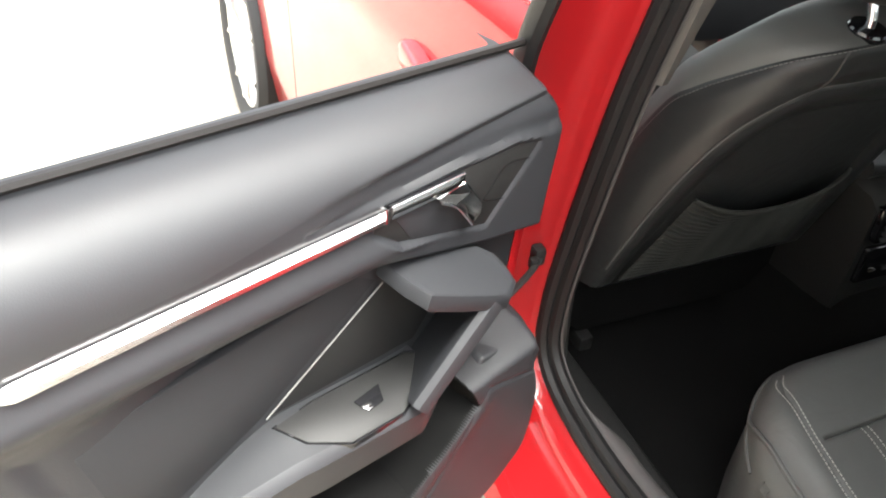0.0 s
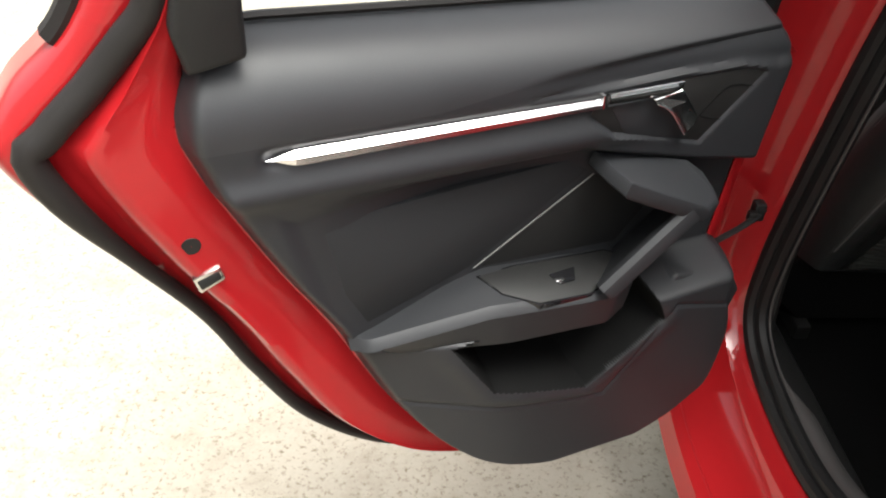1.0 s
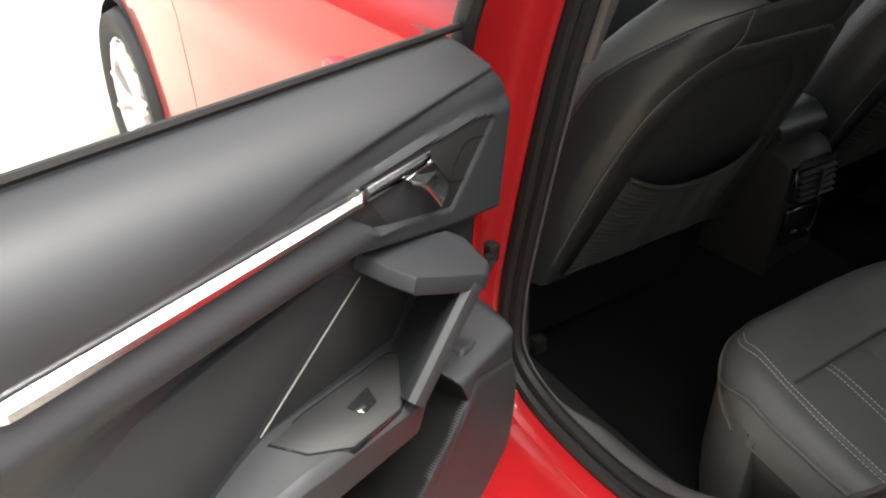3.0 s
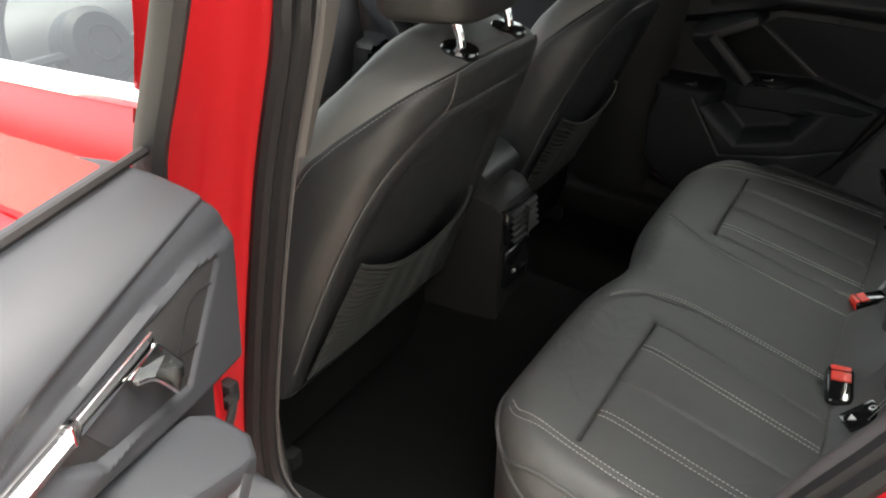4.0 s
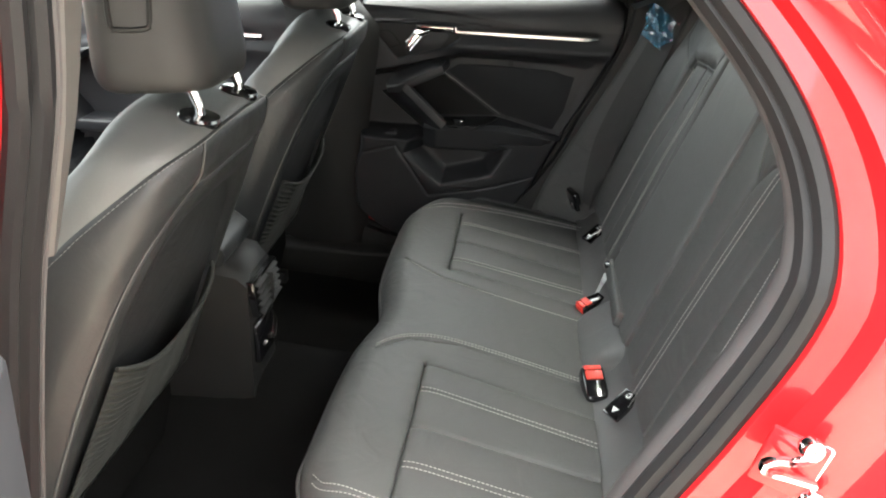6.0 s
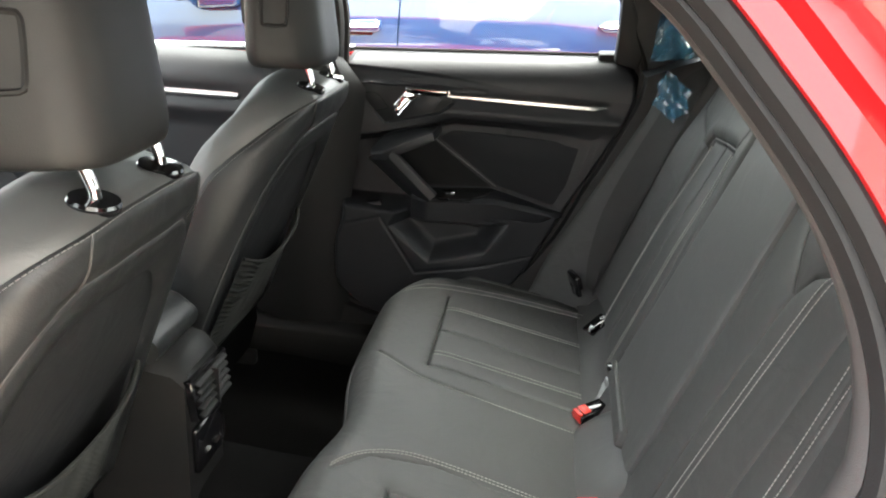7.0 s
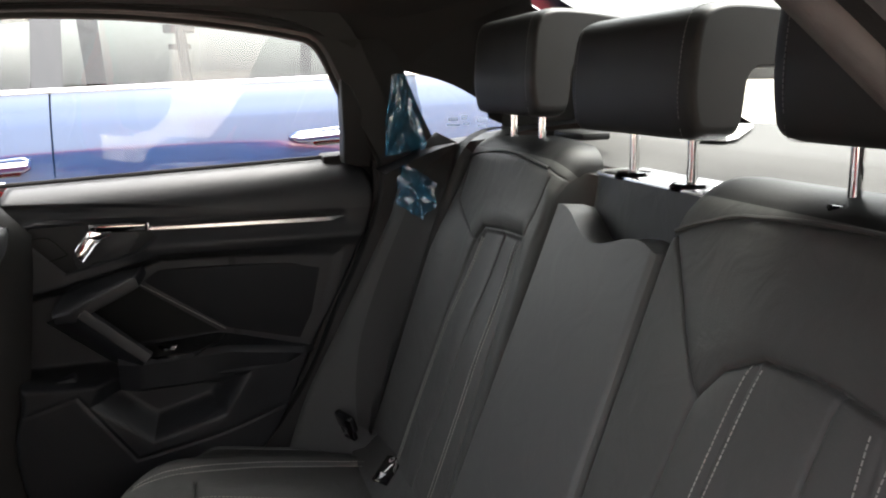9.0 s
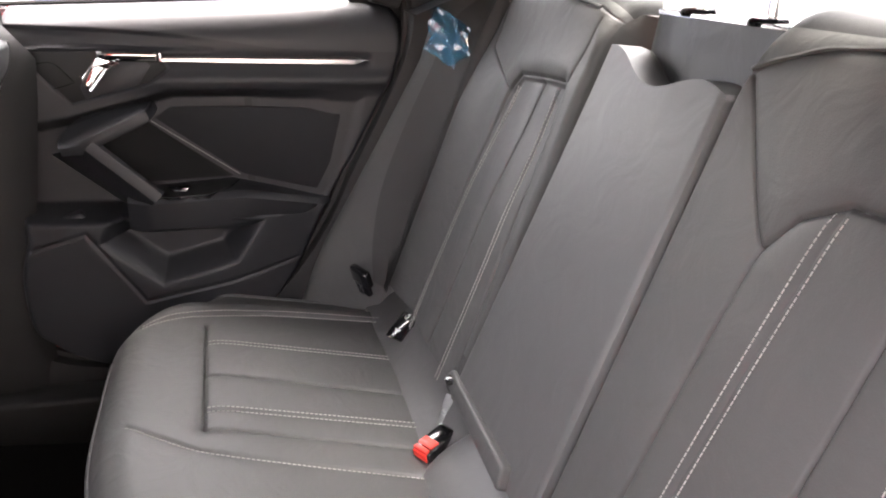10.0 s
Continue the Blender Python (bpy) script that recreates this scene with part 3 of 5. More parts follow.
def rear_door(place, name_label, outer):
    def flat(p, q, d):
        return place(p, d, q)
    door = thing("rear_door", place(0, 0, GROUND), name_label, "car door", group="rear doors")
    # trim panel as one formed sheet
    zs = np.concatenate([np.linspace(.330, .64, 150), np.linspace(.642, .898, 110), .900 + .076 * np.sin(np.linspace(0, math.pi / 2, 44))])
    pts, above, shaded = [], [], []

    def warp(row, u):
        """Rows bent so that one of them runs along the pad's lower edge."""
        return row + (pad_line(u) - .900) * np.interp(row, (.84, .900, .976), (0, 1, 0))
    s = np.linspace(0, 1, 300)
    for row in zs:
        u = np.interp(row, *FRONT_LINE) * (1 - s) + np.interp(row, *REAR_LINE) * s
        z = warp(row, u)
        a, b = np.interp(z, *FRONT_LINE), np.interp(z, *REAR_LINE)
        u = a * (1 - s) + b * s
        z = warp(row, u)
        v = panel_depth(u, z, 1.0 if outer else .3)
        edge = np.minimum(np.minimum(u - a, b - u), z - .325)
        v = v - .035 * (1 - ramp(edge, -.002, .022)) ** 2
        above.append(np.full(len(u), row > .8999))
        shaded.append((inside(u, z, POCKET) > .0022) & outer)
        pts.append([place(uu, vv, zz) for uu, vv, zz in zip(u, v, belt_drop(u, z))])
    pts = np.array(pts)
    above = np.array(above)[:-1, :-1]
    shaded = np.array(shaded)[:-1, :-1]
    sh = Shape().grid(pts, keep=~above & ~shaded)
    rim = [*pts[0], *pts[1:, -1], *pts[-1, -2::-1], *pts[-2:0:-1, 0]]
    ctr = np.array(place(0, 0, 0))
    inward = np.array(place(0, -.028, 0)) - ctr
    sh.grid([rim, [p + inward for p in rim]], close_b=True)
    panel = sh.make("door_panel", SOFT, door, "soft black door trim panel")
    # the open door's pocket gets a darker material in place of its shade
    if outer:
        Shape().grid(pts, keep=shaded).make("pocket_shade", CARPET, panel, "inside of the door pocket, its shade put in as dark colour")
    Shape().grid(pts, keep=above).make("upper_pad", PAD, panel, "padded grained upper part of the trim")

    # cloth insert with a light cord, and the speaker mesh before it
    Shape().prism([(.640, .780), (.59, .790), (.345, .792), (.316, .772), (.462, .668), (.595, .640), (.620, .690)], .112, .1206, lambda p, q, d: place(p, d + .028 * ramp(p, .45, .66), q), .003).make("insert", CLOTH, panel, "black cloth insert")
    Shape().prism([(.308, .765), (.20, .735), (.26, .655), (.450, .664)], .112, .1205, flat, .002).make("speaker_mesh", MESH, panel)
    Shape().tube([place(.312 + (.458 - .312) * t, .1235, .768 + (.668 - .768) * t) for t in np.linspace(0, 1, 8)], .0010, 6).make("light_cord", CORD, panel, "thin pale ambient light line")
    # decor strip: two facets meeting in an edge
    st = []
    for t in np.linspace(0, 1, 40):
        u = .690 - .349 * t
        tip = ramp(t, 0, .09)
        z0, hgt = .8750 + .0015 * t, (.0072 - .0030 * t) * tip
        st.append([place(u, .1475, z0 + hgt * 1.0), place(u, .1510, z0 + hgt * .93), place(u, .1510 + .0062 * tip, z0 + hgt * .10), place(u, .1510 + .0060 * tip, z0 - hgt * .98), place(u, .1525, z0 - hgt * 1.1), place(u, .140, z0 - hgt * 1.1)])
    Shape().grid(st, close_b=True).make("decor_strip", ALU, panel, "bright aluminium decor strip", angle=10)
    # inner handle on its flat bezel
    Shape().prism([(.349, .860), (.317, .836), (.195, .804), (.123, .879), (.150, .886), (.245, .887), (.335, .883)], .120, .1492, flat, .001).make("handle_bezel", HARD, panel)
    Shape().prism([(.322, .864), (.300, .832), (.216, .811), (.210, .830), (.240, .872), (.310, .876)], .130, .1500, flat, .0005).make("handle_bowl", SOFT, panel)
    bar, facet, face = [], [], []
    for t in np.linspace(0, 1, 12):
        u = .333 - .092 * t
        zc, tip = .8805 + .001 * t, 1 - .5 * ramp(t, .9, 1)
        top = [place(u, .1556, zc + .0066), place(u, .1568, zc + .0062), place(u, .1550 + .0036 * tip, zc + .0026)]
        facet.append(top)
        face.append([top[2], place(u, .1550 + .0034 * tip, zc - .001), place(u, .1550 + .0006 * tip, zc - .0080)])
        bar.append([top[2], place(u, .1550 + .0026 * tip, zc - .001), place(u, .1550 - .0004 * tip, zc - .0082), place(u, .1535, zc - .0095), place(u, .140, zc - .0095), place(u, .140, zc + .0062), place(u, .1545, zc + .0058)])
    Shape().grid(bar, close_b=True).cap(bar[-1]).make("handle_bar", GLOSS_BLACK, panel, "gloss black bar of the inner handle", angle=20)
    Shape().grid(face).make("handle_face", CHROME, panel, "polished face of the inner handle")
    Shape().grid(facet).cap([*facet[0], *bar[0][1:5]]).make("handle_trim", ALU, panel, "bright upper edge of the inner handle", angle=10)
    Shape().prism([(.3410, .8865), (.3370, .8865), (.3360, .8720), (.3400, .8700)], .140, .1572, flat, .0012).make("strip_clip", CHROME, panel, "small bright clip between decor strip and handle")
    lever = [(.275, .870), (.240, .880), (.230, .866), (.215, .846), (.216, .834), (.226, .822), (.240, .840), (.256, .858)]
    Shape().prism(lever, .140, .156, lambda p, q, d: place(p, d + (.14 * (.262 - p) if d > .15 else 0), q), .003, 3).make("door_pull", CHROME, panel, "polished inner door lever")
    Shape().grid([[place(.275, .1575, .8705), place(.255, .1545, .8735), place(.233, .1535, .8690)], [place(.274, .1612, .8690), place(.257, .1622, .8610), place(.236, .1600, .8645)]]).make("lever_face", ALU, panel, "bright upper face of the door lever")
    Shape().tube([place(*p) for p in curve([(.275, .1605, .8695), (.256, .1612, .8590), (.240, .1608, .8405), (.227, .1598, .8240)], 16)], .0018, 6).make("lever_edge", ALU, panel)
    Shape().tube([place(a, .1496, z) for a, z in curve([(.172, .868), (.197, .843), (.200, .836), (.165, .826), (.158, .830), (.134, .858), (.138, .864)], 40, closed=True)], .0007, 5, closed=True).make("lock_cover_gap", CARPET, panel)
    # arm rest: a broad sloping top, a bevelled upper edge and a flat face below it
    top = []
    for t in np.linspace(0, 1, 48):
        u = .618 - .350 * t
        end = math.sqrt(max(1 - (1 - min(t / .16, 1)) ** 2, 0))
        out = np.interp(t, (0, .05, .5, .90, 1), (.150, .166, .188, .198, .180))
        zo = arm_top(u, .19)
        zb = np.interp(t, (0, .14, .55, 1), (zo - .008, .597, .584, .584))
        skew = .030 * (1 - end)
        top.append([place(u, .100, arm_top(u, .10)), place(u, .122, arm_top(u, .124)), place(u, .5 * (.122 + out), arm_top(u, .5 * (.122 + out))), place(u, out - .010, arm_top(u, out - .010) + .0008),
                    place(u, out - .004, zo - .002), place(u, out, zo - .008), place(u - skew, out - .003, .5 * (zo + zb)), place(u - skew, out - .008, zb + .006), place(u - skew, out - .014, zb), place(u, .10, zb - .002)])
    arm = Shape().grid(top, close_b=True).cap(top[0]).cap(top[-1]).make("arm_rest", SOFT, panel, "padded black arm rest", angle=28)
    Shape().prism([(.619, .616), (.607, .631), (.588, .610), (.584, .594), (.606, .588)], .105, .133, flat, .006, 3).make("arm_rest_end", SOFT, panel)

    # grip: a shelf leaning back to the panel, and the slanting bar under its front edge
    def slab(upper, down, drop):
        ring = np.array(upper, float)
        mid = ring.mean(0)
        rows = [mid + (ring - mid) * .90 + (0, 0, .0010), mid + (ring - mid) * .97, ring - (0, 0, .003), ring - (0, 0, down * .8) - drop, mid + (ring - mid) * .95 - (0, 0, down) - drop]
        sh = Shape().grid([[place(*p) for p in r] for r in rows], close_b=True)
        return sh.cap([place(*p) for p in rows[0]]).cap([place(*p) for p in rows[-1]])
    edge = [(.322, .128, .804), (.264, .140, .794), (.206, .152, .782), (.184, .160, .766), (.168, .168, .744), (.172, .186, .738), (.200, .203, .744), (.226, .204, .757), (.270, .200, .777), (.313, .194, .797), (.320, .165, .801)]
    slab(edge, .019, np.array([-.004, 0, 0])).make("grip_top", SOFT, panel, "sloping shelf over the door grip", angle=30)
    gr = []
    for t in np.linspace(.11, 1, 18):
        cu, cz = .208 + .113 * t, .754 - .105 * t
        back = .045 * (1 - .3 * t)
        gr.append([place(cu + .68 * o - b, v, cz + .73 * o) for o, v, b in ((-.046, .118, 0), (-.004, .176, 0), (.010, .188, 0), (.014, .197, 0), (.010, .204, 0), (.003, .2065, 0), (-.008, .2060, 0), (-.015, .201, 0), (-.022, .186, back * .3), (-.030, .160, back * .7), (-.045, .116, back))])
    Shape().grid(gr, close_b=True).cap(gr[0]).cap(gr[-1]).make("grip", SOFT, panel, "slanting black door grip", angle=28)
    def lay(p, q, d):
        return place(p, q, arm_top(p, q) + d)
    plate = [(.454, .131), (.405, .127), (.280, .128), (.270, .136), (.310, .180), (.336, .190), (.402, .188), (.438, .164)]
    Shape().prism([(.362 + (a - .362) * 1.03, .158 + (b - .158) * 1.07) for a, b in plate], -.006, .0008, lay, 0).make("switch_gap", GLOSS_BLACK, panel)
    Shape().prism(plate, -.004, .0020, lay, .001).make("switch_panel", HARD, panel)
    Shape().prism([(.372, .152), (.334, .147), (.344, .168), (.366, .170)], .0, .0050, lay, .0015).make("window_switch", GLOSS_BLACK, panel)
    Shape().prism([(.370, .162), (.358, .161), (.358, .166), (.368, .167)], .004, .0062, lay, .0006).make("switch_mark", ALU, panel)
    Shape().prism([(.205, .600), (.192, .620), (.098, .600), (.074, .562), (.084, .520), (.190, .546)], .120, .172, flat, .006, 3).make("lower_cover", SOFT, panel)
    # painted shell behind the panel: a slim body, and the wide formed flange along the rear edge
    outline = [(a, z) for z, a in PANEL_FRONT][::-1] + [(b, z) for z, b in PANEL_REAR]
    ring = curve(np.array(outline), 150, closed=True)

    def shell(v, f):
        fr, bo, re, to = f
        r = ring_offset(ring, re, bo, fr, to)
        r[:, 1] = np.minimum(r[:, 1], .905 - .04 * np.maximum(.69 - r[:, 0], 0))
        return [place(a, v, z) for a, z in r]
    sh = Shape().grid([shell(v, f) for v, f in ((.116, (-.01, -.01, -.012, -.01)), (.118, (.004, .006, .0, .0)), (.104, (.010, .02, .012, .0)), (.060, (.018, .030, .02, .0)), (.0, (.020, .034, .02, .0)), (-.012, (.0, .02, .01, -.01)))], close_b=True)
    sh.cap(shell(-.012, (0, .02, .01, -.01)))
    sh.make("inner_shell", RED, door, "red painted inner shell", angle=75)
    lo = [k for k in range(150) if ring[k, 1] < .82 and ring[k, 0] > .27]
    lo = sorted(lo, key=lambda k: ring[k, 1] + .3 * ring[k, 0])
    seal_ring, edge_ring = ring_offset(ring, .124, .050, .012, .0), ring_offset(ring, .138, .060, .012, .0)
    stations = [(*ring[k], *seal_ring[k], *edge_ring[k]) for k in lo[::7]]
    stations += [(.751, .870, .877, .878, .910, .872), (.757, .907, .860, .909, .895, .922), (.752, .940, .818, .948, .852, .962), (.745, .975, .784, .985, .826, .990), (.738, 1.01, .760, 1.014, .800, 1.034),
                 (.720, 1.07, .738, 1.072, .768, 1.094), (.698, 1.135, .714, 1.142, .736, 1.166), (.668, 1.188, .680, 1.202, .698, 1.230), (.60, 1.221, .606, 1.235, .612, 1.262), (.50, 1.236, .502, 1.250, .51, 1.277), (.30, 1.248, .30, 1.262, .30, 1.290), (.12, 1.245, .12, 1.257, .12, 1.283)]
    stations = curve(stations, 160)
    shell_rows, seal_path, edge_path = [], [], []
    for iu, iz, cu, cz, ou, oz in stations:
        lean = .17 * max(cz - .96, 0)
        sv = .058 + .036 * ramp(np.array(cz), .66, .86) + lean
        row = []
        for f, dv in ((-.10, .110), (.04, .1185), (.30, .1200), (.52, .1215), (.60, .1230), (.66, .1190), (.76, .104), (.88, .090)):
            mixv = (dv + lean) * (1 - ramp(np.array(f), .6, 1)) + sv * ramp(np.array(f), .6, 1)
            row.append(place(iu + (cu - iu) * f, mixv, iz + (cz - iz) * f))
        for f, dv in ((0, 0), (.35, .004), (.6, .002), (.85, -.008), (1, -.030), (1, -.05), (.95, -.075 - .02 * ramp(np.array(cz), .66, .86))):
            row.append(place(cu + (ou - cu) * f, sv + dv, cz + (oz - cz) * f))
        row.append(place(iu, -.010 + lean, iz))
        shell_rows.append(row)
        seal_path.append(place(cu, sv + .013, cz))
        edge_path.append(place(ou, sv - .034, oz))
    cut = int(np.argmax(stations[:, 3] > .99))
    Shape().grid(shell_rows[:(cut if outer else int(np.argmax(stations[:, 3] > .84))) + 1], close_b=True).cap(shell_rows[0]).make("door_shell", RED, door, "glossy red painted door edge", angle=60)
    Shape().grid(shell_rows[cut:], close_b=True).cap(shell_rows[-1]).make("window_frame", RED if outer else HARD, door, "red painted window frame" if outer else "black window frame", angle=60)
    if outer:
        Shape().tube(seal_path, [.0085 + .006 * float(ramp(np.array(p[2]), .74, .87)) for p in seal_path], 12).make("door_seal", RUBBER, door, "thick black rubber door seal")
        Shape().tube(edge_path[cut - 3:], .013, 8).make("outer_channel", RUBBER, door)
    inn = curve([(.718, .975), (.728, 1.05), (.690, 1.125), (.632, 1.190), (.50, 1.222), (.30, 1.240), (.13, 1.234), (.09, 1.20), (.075, 1.08), (.078, .96)], 60)
    if outer:
        Shape().tube([place(a, .095 + .17 * max(z - .96, 0), z) for a, z in inn[:46]], .017, 8).make("frame_trim", HARD, door)
        Shape().tube([place(*p) for p in curve([(.064, .066, .90), (.070, .076, .95), (.082, .112, 1.05), (.100, .155, 1.18), (.13, .17, 1.24)], 20)], .0165, 8, flat=.8).make("front_frame_trim", HARD, door, "black trim of the window's front edge")
    Shape().prism([(.693, .972), (.744, .962), (.752, 1.0), (.742, 1.045), (.71, 1.115), (.690, 1.13), (.694, 1.02)], .10, .150, lambda p, q, d: place(p, d + .17 * max(q - .98, 0) * 1.0, q), .006, 3).make("corner_trim", HARD, door, "black corner trim beside the window")
    Shape().tube([place(u, .078, .981 - .046 * max(.67 - u, 0)) for u in np.linspace(.70, .074, 20)], .0045, 6).make("belt_seal", RUBBER, door)
    Shape().tube([place(u, .046, .954 - .046 * max(.67 - u, 0)) for u in np.linspace(.76 if outer else .68, .070, 20)], .005, 6).make("belt_trim", CHROME, door, "bright outer belt trim")
    Shape().grid([[place(u, v, .952 - .046 * max(.67 - u, 0)) for v in (.046, .06, .078)] for u in np.linspace(.74, .12, 20)]).make("window_slot", RUBBER, door)
    if not outer:
        pane = Shape().grid([[place(u, .058 + .17 * t * .28, .972 - .03 * (.69 - u) + t * min(.28, .27 + .5 * (.70 - u))) for t in np.linspace(0, 1, 5)] for u in np.linspace(.05, .73, 16)]).make("window_pane", GLASS, door)
        pane.visible_shadow = False
    if not outer:
        Shape().prism([(.66, .90), (.80, .90), (.80, .975), (.74, .990), (.66, .985)], .035, .105, flat, .006).make("corner_filler", HARD, door)
    # latch and plugs on the shell's rear edge
    Shape().prism([(.7660, .7375), (.7430, .7455), (.7395, .7345), (.7620, .7240)], .100, .1275, flat, .003).make("latch", HARD, door)
    Shape().prism([(.7690, .7395), (.7405, .7495), (.7360, .7325), (.7635, .7195)], .100, .1262, flat, .003).make("latch_plate", STEEL, door)
    for a, z, r in ((.764, .777, .0095), (.797, .806, .0055)):
        Shape().lathe([(.0005, .002), (r, .002), (r * 1.2, -.002)], place(a, .1195 - .6 * max(a - .79, 0), z), np.array(place(a, 1, z)) - np.array(place(a, 0, z)), 14).make("plug", RUBBER, door)
    return door


OPEN_H, OPEN_D, OPEN_N = (-.844, .072), (-.9362, -.3514), (.3514, -.9362)


def open_place(u, v, z):
    return (OPEN_H[0] + u * OPEN_D[0] + v * OPEN_N[0], OPEN_H[1] + u * OPEN_D[1] + v * OPEN_N[1], z)


def shut_place(u, v, z):
    return (.844 - v, .072 - u, z)


rear_door(open_place, "red rear car door, wide open, with black trim inside", True)
rear_door(shut_place, "closed red rear car door with black trim inside", False)

# ---------- rear bench ----------
bench = thing("rear_bench", (0, -.5, .20), "black leather rear bench with pale stitching", "car seat")


def bench_profile(x, a):
    """Distance along the top from the rear, over the nose and down the front: y, z and the outward normal."""
    x, a = np.broadcast_arrays(np.asarray(x, float), np.asarray(a, float))
    tilt, r = math.atan(.17), .055
    top_len = .425 - .135 * ramp(np.abs(x), .43, .69) ** 1.2 - .018 * np.exp(-(x / .13) ** 2)
    y0, z0 = -.66, .418
    c, s = math.cos(tilt), math.sin(tilt)
    ang = np.clip((a - top_len) / r, 0, 1.75)
    cy, cz = y0 + top_len * c + s * r, z0 + top_len * s - c * r
    down = np.maximum(a - top_len - 1.75 * r, 0)
    th = math.pi / 2 + tilt - ang
    on_top = a <= top_len
    ny, nz = np.where(on_top, -s, np.cos(th)), np.where(on_top, c, np.sin(th))
    y = np.where(on_top, y0 + a * c, cy + r * np.cos(th) + down * nz)
    z = np.where(on_top, z0 + a * s, cz + r * np.sin(th) - down * ny)
    return y, z, ny, nz


# sewn lines of the cushion, as distance across and along, for the near and the far half
BENCH_LINES = {-1: dict(edge=[(-.186, .345), (-.240, .06)], one=[(-.265, .342), (-.315, .06)], groove=[(-.363, .342), (-.393, .06)], two=[(-.447, .343), (-.475, .06)],
                        mid=[(-.172, .435), (-.118, .385), (-.105, .29), (-.142, .06)], outer=[(-.492, .462), (-.517, .423), (-.541, .279), (-.547, .106), (-.548, .05)], ends=(-.184, -.512)),
               1: dict(edge=[(.187, .345), (.152, .06)], one=[(.230, .342), (.206, .06)], groove=[(.322, .342), (.290, .06)], two=[(.426, .343), (.402, .06)],
                       mid=[(.190, .440), (.138, .35), (.112, .22), (.088, .06)], outer=[(.485, .445), (.520, .38), (.545, .25), (.553, .05)], ends=(.186, .492))}
BENCH_SEAMS = []
for sg, ln in BENCH_LINES.items():
    BENCH_SEAMS += [([(ln["ends"][0], .345), (ln["ends"][1], .347)], .0032, .009), (ln["edge"], .003, .0045), (ln["groove"], .0034, .006), (ln["one"], .0050, .0030), (ln["two"], .0050, .0030),
                    (ln["mid"], .004, .004), (ln["outer"], .004, .0045)]


def bench_point(x, a, lift=0.0):
    x, a = np.asarray(x, float), np.asarray(a, float)
    y, z, ny, nz = bench_profile(x, a)
    d = np.zeros(np.broadcast(x, a).shape) + lift
    for line, wd, dp in BENCH_SEAMS:
        d = d - crease(near_line(x, a, line), wd, dp * 1.15)
    d = d + .010 * np.exp(-((np.abs(x) - .345) / .15) ** 2) * ramp(a, .45, .30) - .012 * np.exp(-(x / .10) ** 2) * ramp(a, .30, .45)
    edge = np.interp(a, (0, .10, .28, .42, .46), (.548, .547, .541, .517, .492))
    d = d - .006 * ramp(np.abs(x) - edge, .005, .06) + np.where(x < 0, .005, .013) * np.exp(-((np.abs(x) - edge - .030) / .030) ** 2) * ramp(a, .52, .40)
    t = np.where(x < 0, np.clip((-x - .541) / .058, 0, 1), np.clip((x - .622) / .068, 0, 1))
    rnd = 1 - np.sqrt(np.maximum(1 - t * t, 0))
    d = d - .060 * rnd
    return np.stack([x + 0 * a, y + ny * d, z + nz * d], -1)


X, A = np.meshgrid(np.concatenate([-.541 - .058 * np.sin(np.linspace(math.pi / 2, .05, 16)), np.linspace(-.541, .612, 500), np.linspace(.615, .69, 12)]), np.concatenate([np.linspace(.062, .33, 70), np.linspace(.3315, .37, 34), np.linspace(.372, .47, 40), np.linspace(.475, .66, 16)]), indexing="ij")
P = bench_point(X, A)
sh = Shape().grid(P)
for k, sg in ((0, -1), (-1, 1)):
    rows = [P[k]]
    for dz, dx in ((.012, .003), (.03, .004), (.034, .002), (.038, .004), (.07, .002), (.12, -.004), (.20, -.012)) if sg > 0 else ((.006, .001), (.012, -.003), (.03, -.010), (.07, -.026), (.12, -.042), (.20, -.055)):
        row = P[k].copy()
        row[:, 0] += sg * dx
        row[:, 2] = np.maximum(row[:, 2] - dz, np.minimum(row[:, 2], .26))
        rows.append(row)
    sh.grid(rows)
cushion = sh.make("seat_cushion", LEATHER, bench, "black leather seat cushion")
for sg, ln in BENCH_LINES.items():
    for key, offs in (("one", (-.0055, .0055)), ("two", (-.0055, .0055)), ("outer", (-.006, .006)), ("mid", (.0055, .012) if sg < 0 else (-.0055,))):
        q = curve(ln[key], 60)
        for o in offs:
            Shape().dashes(bench_point(q[:, 0] + o, q[:, 1], .0008), (0, -.17, .98), wide=.0013).make("stitching", THREAD, cushion, "pale sewn seam")["kind"] = "stuff"
Shape().tube(bench_point(np.linspace(-.590, .685, 90), .520 - .10 * ramp(np.abs(np.linspace(-.590, .685, 90)), .40, .70) ** 1.3, .002), .0030, 6).make("piping", LEATHER, cushion)
for sg in (-1, 1):
    q = curve([(.656, .06), (.656, .20), (.652, .32), (.634, .40), (.600, .455), (.560, .485), (.530, .492)] if sg > 0 else [(.586, .06), (.587, .20), (.586, .32), (.577, .40), (.558, .455), (.534, .488), (.512, .497)], 60)
    Shape().tube(bench_point(sg * q[:, 0], q[:, 1], .0020), .0034, 8).make("side_piping", LEATHER, cushion)
wr = Shape().grid(bench_point(*np.meshgrid(np.linspace(-.595, .685, 40), np.linspace(.52, .70, 10), indexing="ij"), -.006))
wr.make("cushion_base", HARD, bench)

# backrests: x across, z up along the sloping face, then over the top
BK_Y, BK_Z, BK_S = -.64, .45, .352
BN = np.array([0, 1, BK_S]) / math.hypot(1, BK_S)


